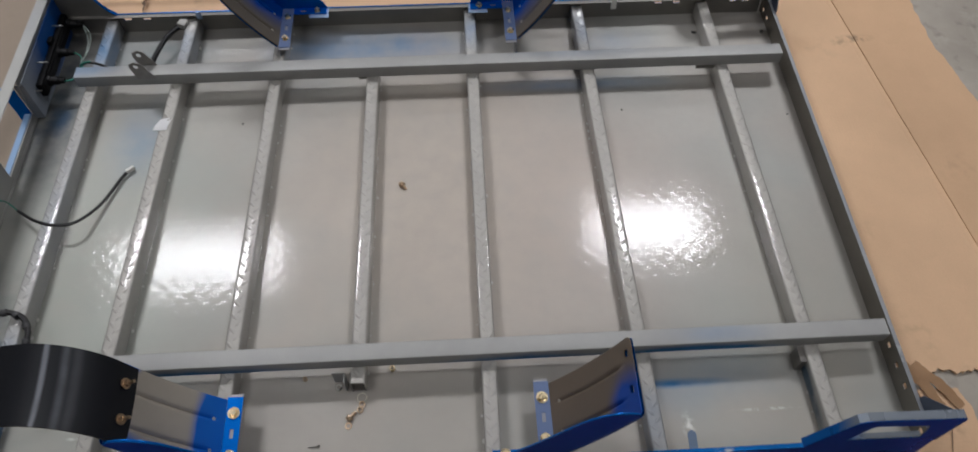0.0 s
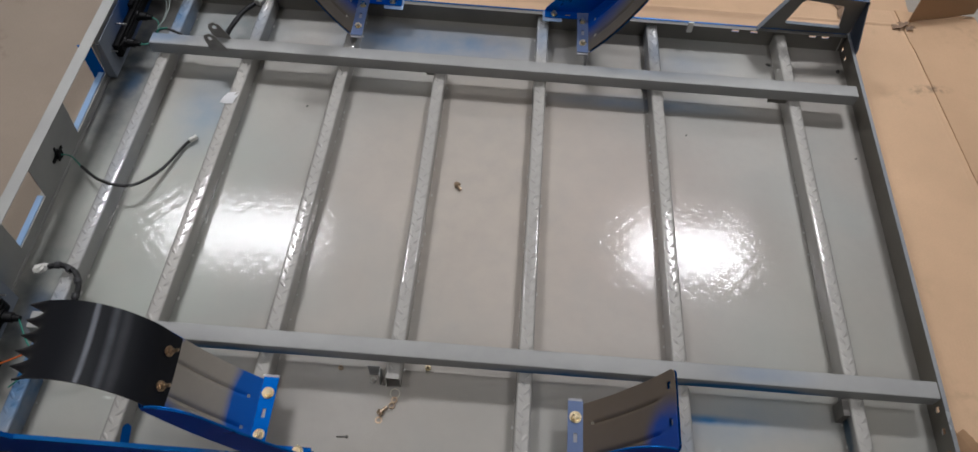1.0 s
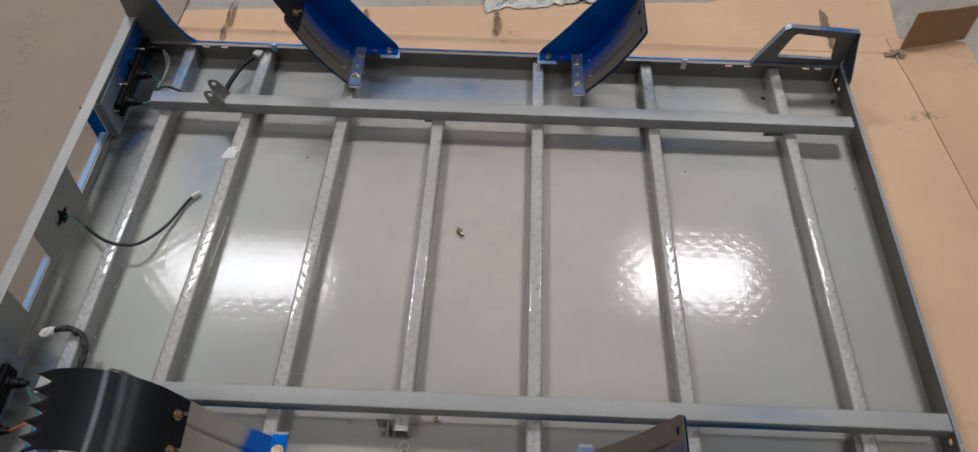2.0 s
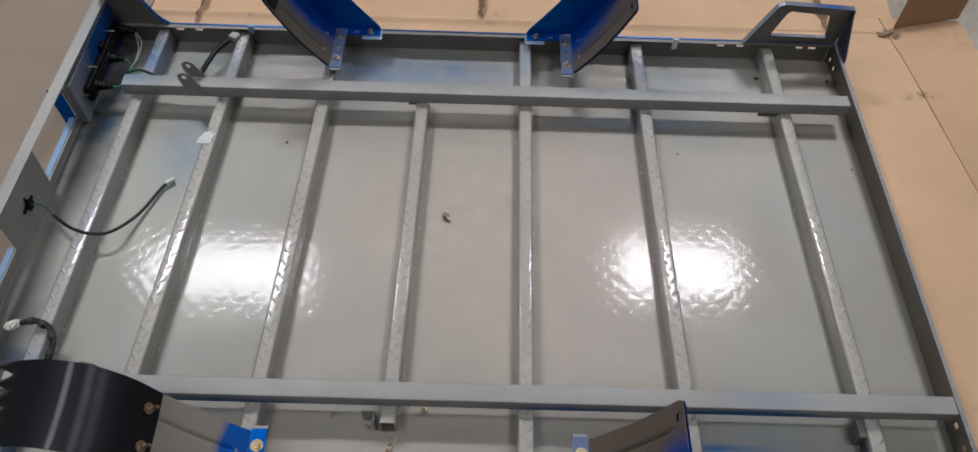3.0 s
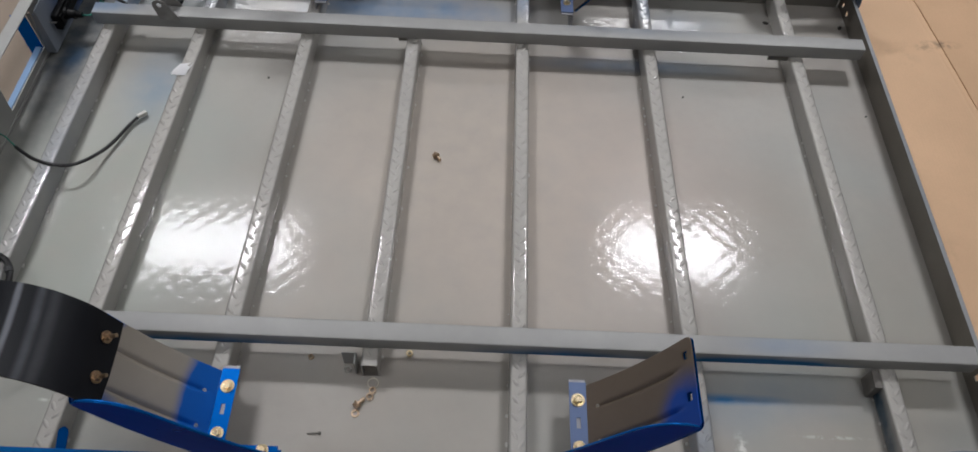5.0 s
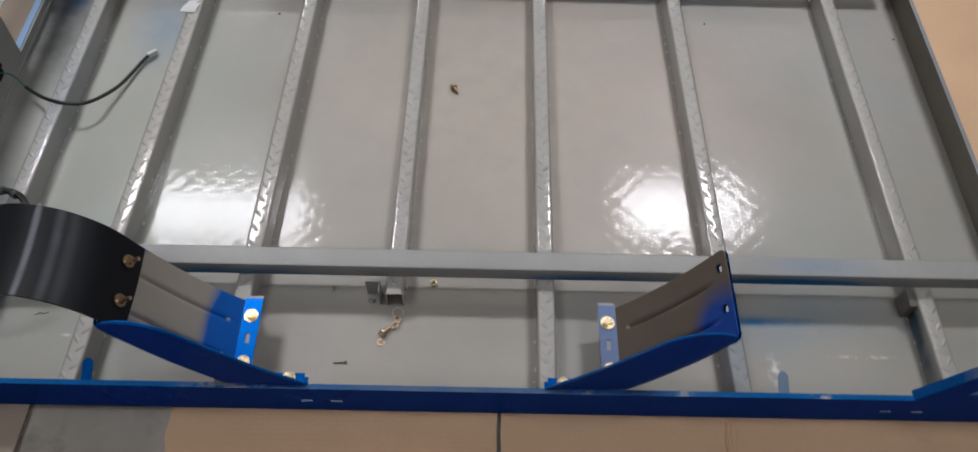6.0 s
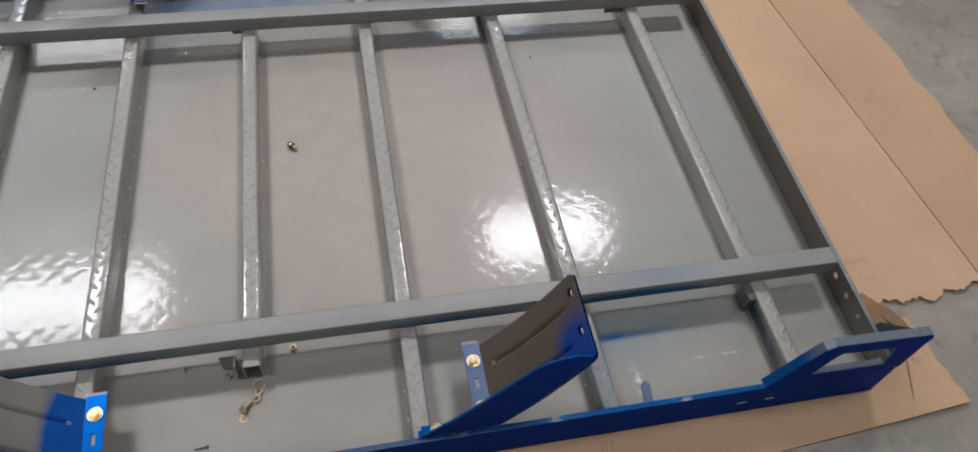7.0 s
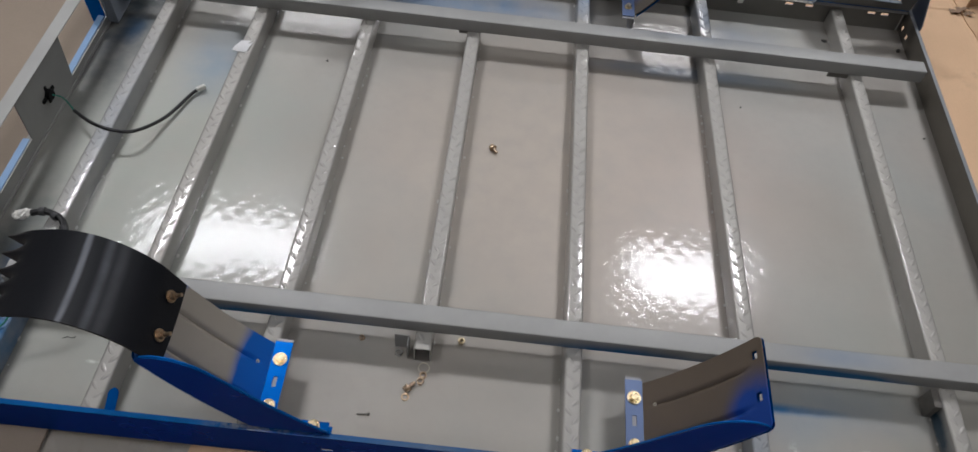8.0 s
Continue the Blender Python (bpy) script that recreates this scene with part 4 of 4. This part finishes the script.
def mudguard(xs, ys, inner_mat, label):
    """Bowed plate with two pressed ribs and a side lip on its outer edge, on a bolted L-shaped foot."""
    XX = lambda d: XG[ys] + xs * d
    yi, yo = (0.692, 0.8085) if ys > 0 else (-0.089, -0.2055)
    slots = {(22, j) for c in (0.155, 0.60) for j in range(int(64 * c), int(64 * c) + 6)}
    def reach(v):
        k = max(0.0, (abs(v - 0.5) - 0.43) / 0.07)
        return 1 - 0.04 * (1 - math.sqrt(max(0.0, 1 - k * k)))
    def face(u, v):
        u *= reach(v)
        d, z = guard_curve(u)
        rib = 0.0
        if 0.08 < u < 0.88:
            for c in (0.30, 0.72):
                rib += 0.0042 * math.exp(-((v - c) / 0.022) ** 2) * min(1, (u - 0.08) * 20, (0.88 - u) * 12)
        n = guard_normal(u)
        return XX(d + n.x * rib), yi + (yo - yi) * v, z + n.y * rib
    bm = bmesh.new()
    skin(bm, 24, 64, face, 0.0016 * xs * (1 if ys > 0 else -1), slots)
    guard = part("mudguard", bm, inner_mat, bed, label, smooth=True)
    # outer skin
    bm = bmesh.new()
    def back(u, v):
        u *= reach(v)
        d, z = guard_curve(u)
        n = guard_normal(u)
        return XX(d + n.x * 0.0052), yi + (yo - yi) * v, z + n.y * 0.0052
    skin(bm, 24, 64, back, 0.0006, slots)
    part("blue_back", bm, blue_paint, guard, "glossy blue back", smooth=True)
    # side lip: from the bow to a fuller line nearer the wheel
    bm = bmesh.new()
    def lip(u, v):
        inner = along(LIP_EDGE, u)
        d, z = (0.158 + 0.0955 * u / 0.32, 0.0555 + 0.002 * u / 0.32) if u < 0.32 else guard_curve((u - 0.32) / 0.68)
        return XX(d + (inner.x - d) * v), yo + ys * 0.004 * math.sin(math.pi * u) * v, z + (inner.y - z) * v
    skin(bm, 50, 8, lip, 0.0016)
    part("side_lip", bm, blue_paint, guard, "glossy blue curved side lip", smooth=True)
    bm = bmesh.new()
    edge = [along(LIP_EDGE, k / 30) for k in range(31)]
    hose(bm, [(XX(p.x), yo + ys * 0.004 * math.sin(math.pi * k / 30) - ys * 0.0008, p.y) for k, p in enumerate(edge)], 0.0015, seg=6, sub=1)
    part("lip_edge", bm, lip_edge_paint, guard, "bright blue rounded edge", smooth=True)
    # drain dimples at the ribs' feet
    for v in (0.30, 0.72):
        bm = bmesh.new()
        at = Vector(face(0.10, v))
        n = guard_normal(0.10)
        ring(bm, at - Vector((xs * n.x, 0, n.y)) * 0.0004, 0.0028, 0.0012, 0.0008, normal=(-xs * n.x, 0, -n.y), seg=10)
        part("rivet_mark", bm, zinc_dull, guard, "small bright mark")
    # L-shaped foot: one leg across under the bow, one along under the lip
    tabz = 0.0552
    xa, xb = sorted((XX(0.2295), XX(0.2535)))
    hx = (xa + xb) / 2
    y_in = yi - ys * 0.004
    bm = bmesh.new()
    ya, yb = sorted((y_in, yo))
    mid = yi + (yo - yi) * 0.47
    pierced(bm, xa, xb, ya, yb, [(hx - 0.003, hx + 0.003, mid - 0.0075, mid + 0.0075)], lambda a, b, d: (a, b, tabz + d), 0.0016)
    part("foot_tab", bm, blue_paint if xs < 0 and ys < 0 else tab_paint, guard, "thinly painted bolted foot")
    bm = bmesh.new()
    xc, xd = sorted((XX(0.158), XX(0.2290)))
    ya, yb = sorted((yo - ys * (0.014 if ys < 0 else 0.020), yo))
    sx = XX(0.2085)
    pierced(bm, xc, xd, ya, yb, [(sx - 0.006, sx + 0.006, (ya + yb) / 2 - 0.0025, (ya + yb) / 2 + 0.0025)], lambda a, b, d: (a, b, tabz + d), 0.0016)
    part("side_foot", bm, blue_paint, guard, "blue bolted side foot")
    bm = bmesh.new()
    ya, yb = sorted((y_in - ys * 0.005, yo - ys * 0.010))
    box(bm, xa + 0.001, xb - 0.001, ya, yb, tabz - 0.0028, tabz - 0.0006)
    xw = XX(0.2535)
    box(bm, min(xw, xw - xs * 0.002), max(xw, xw - xs * 0.002), ya, yb, 0.0005, tabz - 0.003)
    part("foot_bracket", bm, bracket_paint, guard, "bare grey angle bracket")
    bm = bmesh.new()
    xo, xp = sorted((XX(0.1535), XX(0.196)))
    ya, yb = sorted((yo, yo - ys * (0.030 if ys > 0 else 0.010)))
    box(bm, xo, xp, ya, yb, SKIRT_TOP + 0.0018, SKIRT_TOP + 0.0042, 0.0007)
    part("outer_foot", bm, blue_paint if ys < 0 else steel_blue, guard, "foot plate on the skirt")
    for dd, yy, size in ((0.2415, yi + ys * 0.0225, 0.0062 if ys < 0 else 0.0050), (0.2410, yo - ys * 0.028, 0.0056 if ys < 0 else 0.0048), (0.1780, yo - ys * (0.0070 if ys < 0 else 0.0105), 0.0056 if ys < 0 else 0.0048)):
        bm = bmesh.new()
        bolt_head(bm, (XX(dd), yy, tabz + 0.0017), (0, 0, 1), size)
        part("bolt", bm, zinc, guard, "yellow zinc flanged bolt")
    return guard


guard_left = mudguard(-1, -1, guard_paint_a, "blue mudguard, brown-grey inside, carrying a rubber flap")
mudguard(1, -1, guard_paint_b, "blue mudguard with dull brown-grey inner face, shade toned in")
guard_far = mudguard(-1, 1, guard_paint_c, "blue mudguard with dull brown-grey inner face, shade toned in")
mudguard(1, 1, guard_paint_c, "blue mudguard with dull brown-grey inner face, shade toned in")

# rubber flap with a toothed end, bolted to the mudguard's tip
FLAP = ((-0.4825, 0.199), (-0.4915, 0.219), (-0.5025, 0.240), (-0.5205, 0.2590), (-0.545, 0.2740), (-0.574, 0.281), (-0.606, 0.279), (-0.644, 0.266), (-0.688, 0.245))


FLAP_FAR = ((-0.4730, 0.199), (-0.4820, 0.219), (-0.4920, 0.241), (-0.5030, 0.265), (-0.5155, 0.289), (-0.5305, 0.312), (-0.5490, 0.334), (-0.5710, 0.352), (-0.5970, 0.364))


def flap_face(u, v, far=False):
    p = along(FLAP_FAR if far else FLAP, u + 0.05 * v * (1 - u) ** 4)
    saw = (abs((v * 5.0 + 0.3) % 1.0 - 0.5) * 2) * 0.026 * (u - 0.9) / 0.1 if u > 0.9 else 0.0
    if far:
        return p.x + saw, 0.694 + 0.113 * v, p.y - 0.003 * math.sin(math.pi * v)
    return p.x + saw + 0.008 * (v - 0.5), -0.092 - 0.112 * v + 0.018 * u * u, p.y - 0.003 * math.sin(math.pi * v)


bm = bmesh.new()
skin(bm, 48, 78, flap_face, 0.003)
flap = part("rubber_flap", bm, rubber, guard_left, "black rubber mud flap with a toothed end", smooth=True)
for at in ((-0.4920, -0.1205, 0.2195), (-0.4890, -0.1710, 0.2190)):
    bm = bmesh.new()
    bolt_head(bm, at, (0.90, 0, 0.43), 0.0050, 0.009)
    part("bolt", bm, brassy, guard_left, "brown zinc bolt and washer")

bm = bmesh.new()
skin(bm, 48, 78, lambda u, v: flap_face(u, v, True), -0.003)
part("rubber_flap", bm, rubber, guard_far, "black rubber mud flap with a toothed end", smooth=True)
for at in ((-0.4820, 0.7205, 0.2195), (-0.4820, 0.7710, 0.2190)):
    bm = bmesh.new()
    bolt_head(bm, at, (0.90, 0, 0.43), 0.0050, 0.009)
    part("bolt", bm, brassy, guard_far, "brown zinc bolt and washer")

# lugs on the rails
for yl in (0.6092, 0.6418, -0.0393, -0.0067):
    bm = bmesh.new()
    out = [(-0.669, 0.058), (-0.675, 0.089), (-0.673, 0.099), (-0.662, 0.104), (-0.651, 0.099), (-0.631, 0.058)]
    hole = [(-0.662 + 0.0055 * math.cos(a), 0.092 + 0.0055 * math.sin(a)) for a in [radians(60 * k + 200) for k in range(6)]]
    rows = [[bm.verts.new((a, yl + d, b)) for a, b in line] for d in (0, 0.002) for line in (out, hole)]
    order = [0, 5, 4, 3, 2, 1]
    hh = [rows[1][i] for i in order], [rows[3][i] for i in order]
    for k in range(6):
        q = (k + 1) % 6
        bm.faces.new((rows[0][k], rows[0][q], hh[0][q], hh[0][k]))
        bm.faces.new((rows[2][k], hh[1][k], hh[1][q], rows[2][q]))
        bm.faces.new((rows[0][k], rows[2][k], rows[2][q], rows[0][q]))
        bm.faces.new((hh[0][k], hh[0][q], hh[1][q], hh[1][k]))
    part("lug", bm, lug_paint, bed, "dull grey steel lug with a round eye")

# hooks along the skirts: small bent tabs
for hx, lean, mat in ((-0.589, 0.003, blue_paint), (0.321, -0.003, steel_blue)):
    bm = bmesh.new()
    skin(bm, 8, 6, lambda u, v: (hx + lean * u + 0.0066 * (2 * v - 1) * math.sqrt(max(0.05, 1 - max(0, (u - 0.75) / 0.25) ** 2)), Y0 + 0.0085 + 0.024 * u, SKIRT_TOP - 0.002 + 0.016 * u), 0.0018)
    part("skirt_hook", bm, mat, bed)
for hx, mat in ((0.343, white_plastic), (-0.575, steel_blue)):
    bm = bmesh.new()
    box(bm, hx - 0.006, hx + 0.006, Y1 - 0.0175, Y1 - 0.0135, 0.034 if mat is white_plastic else 0.043, 0.062, 0.001)
    part("skirt_hook", bm, mat, bed)

# cables
bm = bmesh.new()
hose(bm, [(-0.851, 0.318, 0.020), (-0.802, 0.282, 0.0365), (-0.761, 0.270, 0.038), (-0.731, 0.281, 0.030), (-0.704, 0.333, 0.011), (-0.681, 0.395, 0.006), (-0.672, 0.408, 0.008)], 0.0030)
cable = part("lamp_cable", bm, cable_black, bed, "thin black cable with a white plug", smooth=True)
bm = bmesh.new()
box(bm, -0.675, -0.658, 0.4115, 0.4185, 0.004, 0.012, 0.0015)
bmesh.ops.rotate(bm, verts=bm.verts, cent=(-0.6665, 0.415, 0.008), matrix=Matrix.Rotation(radians(42), 3, "Z"))
part("plug", bm, white_plastic, cable, "white nylon plug")
bm = bmesh.new()
hose(bm, [(X0 + 0.012, 0.318, 0.054), (-0.866, 0.326, 0.040), (-0.851, 0.318, 0.020)], 0.0012)
part("wires", bm, green_wire, cable, smooth=True)

bm = bmesh.new()
hose(bm, [(-0.672, 0.664, 0.012), (-0.668, 0.694, 0.020), (-0.657, 0.718, 0.030), (-0.642, 0.753, 0.036), (-0.622, 0.780, 0.038)], 0.0055)
cable = part("lamp_cable", bm, cable_black, bed, "thick black cable with a white plug", smooth=True)
bm = bmesh.new()
box(bm, -0.622, -0.602, 0.780, 0.797, 0.033, 0.046, 0.002)
box(bm, -0.617, -0.607, 0.7972, 0.8005, 0.035, 0.044, 0.001)
bmesh.ops.rotate(bm, verts=bm.verts, cent=(-0.612, 0.788, 0.04), matrix=Matrix.Rotation(radians(-28), 3, "Z"))
part("plug", bm, dull_nylon, cable, "grey-white nylon plug")

bm = bmesh.new()
hose(bm, [(-0.812, 0.083, 0.050), (-0.791, 0.087, 0.052), (-0.764, 0.077, 0.050), (-0.752, 0.053, 0.045), (-0.754, 0.020, 0.038), (-0.760, -0.03, 0.037)], 0.0050)
cable = part("lamp_cable", bm, cable_black, bed, "black taped cable with a white plug", smooth=True)
bm = bmesh.new()
rng = random.Random(21)
bmesh.ops.create_icosphere(bm, subdivisions=3, radius=1.0)
for v in bm.verts:
    v.co *= 1 + 0.30 * noise.noise(v.co * 2.3) + 0.10 * rng.uniform(-1, 1)
bmesh.ops.transform(bm, matrix=pose(-0.824, 0.079, 0.050, 0, 0, 25) @ Matrix.Diagonal((0.013, 0.008, 0.007, 1)), verts=bm.verts)
part("plug", bm, white_plastic, cable, "white plug wrapped in crumpled tape")
for k, (ax, ay, az) in enumerate(((-0.800, 0.0865, 0.0515), (-0.778, 0.083, 0.051), (-0.757, 0.066, 0.048), (-0.7525, 0.040, 0.042))):
    bm = bmesh.new()
    ring(bm, (ax, ay, az), 0.0064, 0.0048, 0.008, normal=((1, 0.1, 0), (0.8, -0.5, 0), (0.4, -0.9, -0.2), (0, -1, -0.2))[k], seg=12)
    part("tape_wrap", bm, tape_grey, cable, "loose grey-black tape")

for pts, mat, rad in (([(-0.824, 0.786, 0.051), (-0.808, 0.766, 0.036), (-0.807, 0.720, 0.030), (-0.800, 0.675, 0.052), (-0.790, 0.655, 0.066)], pale_wire, 0.0011),
                      ([(-0.824, 0.786, 0.049), (-0.813, 0.755, 0.030), (-0.812, 0.705, 0.027), (-0.802, 0.668, 0.048), (-0.787, 0.652, 0.066)], pale_wire, 0.0011),
                      ([(-0.824, 0.700, 0.051), (-0.812, 0.698, 0.040), (-0.812, 0.672, 0.018), (-0.822, 0.655, 0.012)], green_wire, 0.0012),
                      ([(-0.824, 0.620, 0.050), (-0.810, 0.626, 0.046), (-0.797, 0.640, 0.052), (-0.788, 0.650, 0.066), (-0.770, 0.654, 0.0685)], green_wire, 0.0016),
                      ([(-0.796, 0.648, 0.060), (-0.778, 0.655, 0.0650), (-0.755, 0.653, 0.0600), (-0.735, 0.650, 0.048)], cable_black, 0.0028),
                      ([(-0.824, -0.016, 0.050), (-0.80, -0.05, 0.05), (-0.77, -0.09, 0.05), (-0.80, -0.13, 0.04)], green_wire, 0.0013),
                      ([(-0.824, -0.096, 0.050), (-0.80, -0.09, 0.06), (-0.75, -0.07, 0.07), (-0.70, -0.06, 0.05)], orange_wire, 0.0013)):
    bm = bmesh.new()
    hose(bm, pts, rad)
    part("loose_wire", bm, mat, bed, smooth=True)

# white label stuck on the second member
bm = bmesh.new()
skin(bm, 6, 6, lambda u, v: (-0.622 + 0.024 * u + 0.006 * v, 0.483 + 0.034 * v + 0.005 * u, TUBE_TOP + 0.0014 + 0.006 * (1 - u) ** 2 * (1 - v) + 0.0015 * math.sin(5 * v)), 0.0004)
part("paper_label", bm, paper, bed, "white paper label, corner lifting")

# pen scribble on the plate
bm = bmesh.new()
for cx, cy, ln, turn in ((-0.711, -0.089, 0.007, 20), (-0.705, -0.0875, 0.009, -12), (-0.699, -0.087, 0.006, 35)):
    r = bmesh.ops.create_cube(bm, size=1.0)
    bmesh.ops.transform(bm, matrix=pose(cx, cy, 0.0004, 0, 0, turn) @ Matrix.Diagonal((ln, 0.0011, 0.0004, 1)), verts=r["verts"])
part("pen_mark", bm, ink, bed, "small dark pen scribble")

# ---- loose fixings lying on the plate ----
def loose_bolt(at, turn, length, head, mat, label):
    bm = bmesh.new()
    m = Matrix.Translation(at) @ Matrix.Rotation(radians(turn), 4, "Z")
    r0 = head * 0.5
    cyl(bm, (0, 0, head), (0.0055, 0, head), head, head * 0.96, 6)
    cyl(bm, (0.0055, 0, head), (0.0070, 0, head), head * 1.25, seg=18)
    cyl(bm, (0.0070, 0, head), (length, 0, head * 0.8), r0, seg=12)
    k = 0.009
    while k < length - 0.001:
        cyl(bm, (k, 0, head - 0.2 * head * k / length), (k + 0.0006, 0, head - 0.2 * head * k / length), r0 * 1.12, seg=12)
        k += 0.0014
    bmesh.ops.transform(bm, matrix=m, verts=bm.verts)
    return whole("bolt", bm, mat, label, "bolt", "loose fixings", base=at, smooth=True)


loose_bolt((-0.1365, 0.3575, 0.0), -51, 0.0175, 0.0052, brassy, "short brown zinc bolt lying on the grey plate")
loose_bolt((-0.2200, -0.1140, 0.0), 48, 0.0185, 0.0050, brassy, "brown zinc bolt lying beside nuts on the plate")
for at, outer, inner, h, hexed, mat, label in (((-0.2005, -0.0970, 0.0), 0.0056, 0.0034, 0.005, True, brassy, "brown zinc nut lying flat on the plate"),
                                               ((-0.1975, -0.0875, 0.0), 0.0056, 0.0034, 0.005, True, brassy, "brown zinc nut lying flat on the plate"),
                                               ((-0.1980, -0.0755, 0.0), 0.0085, 0.0071, 0.0012, False, zinc_dull, "thin open spring washer on the plate"),
                                               ((-0.2185, -0.1222, 0.0), 0.0060, 0.0032, 0.0012, False, brassy, "flat brown washer beside the loose bolt"),
                                               ((-0.294, -0.0385, 0.0), 0.0042, 0.0022, 0.004, True, brassy, "small dark nut near the rail"),
                                               ((-0.1485, -0.0270, 0.0), 0.0054, 0.0028, 0.0045, True, zinc, "yellowish zinc nut beside the rail"),
                                               ((-0.2370, -0.0555, 0.0), 0.0058, 0.0034, 0.0012, False, steel, "small washer beside the stub")):
    bm = bmesh.new()
    ring(bm, at, outer, inner, h, hexed=hexed)
    whole("nut" if hexed else "washer", bm, mat, label, "nut" if hexed else "washer", "loose fixings", base=at)
bm = bmesh.new()
cyl(bm, (-0.282, -0.1545, 0.0014), (-0.277, -0.1543, 0.0016), 0.0003, 0.0014, seg=8)
cyl(bm, (-0.277, -0.1543, 0.0016), (-0.2655, -0.1533, 0.0022), 0.0011, seg=8)
cyl(bm, (-0.2655, -0.1533, 0.0022), (-0.2635, -0.1532, 0.0025), 0.0030, 0.0022, seg=10)
whole("screw", bm, lug_steel, "small dark screw lying on the grey plate", "screw", "loose fixings", base=(-0.27, -0.152, 0))
rng = random.Random(11)
for at in ((-0.462, 0.528), (0.327, 0.528), (0.674, 0.500), (0.525, 0.750), (0.680, 0.746)):
    bm = bmesh.new()
    r = bmesh.ops.create_icosphere(bm, subdivisions=2, radius=0.0046 if at[1] > 0.7 else 0.0020)
    for v in bm.verts:
        v.co *= 0.7 + 0.6 * rng.random()
    bmesh.ops.transform(bm, matrix=pose(at[0], at[1], 0.001, 0, 0, rng.uniform(0, 180)) @ Matrix.Diagonal((1.3, 0.8, 0.5, 1)), verts=bm.verts)
    whole("dirt_crumb", bm, ink, "tiny dark crumb of dirt on the plate", "dirt", "dirt crumbs", base=(at[0], at[1], 0))
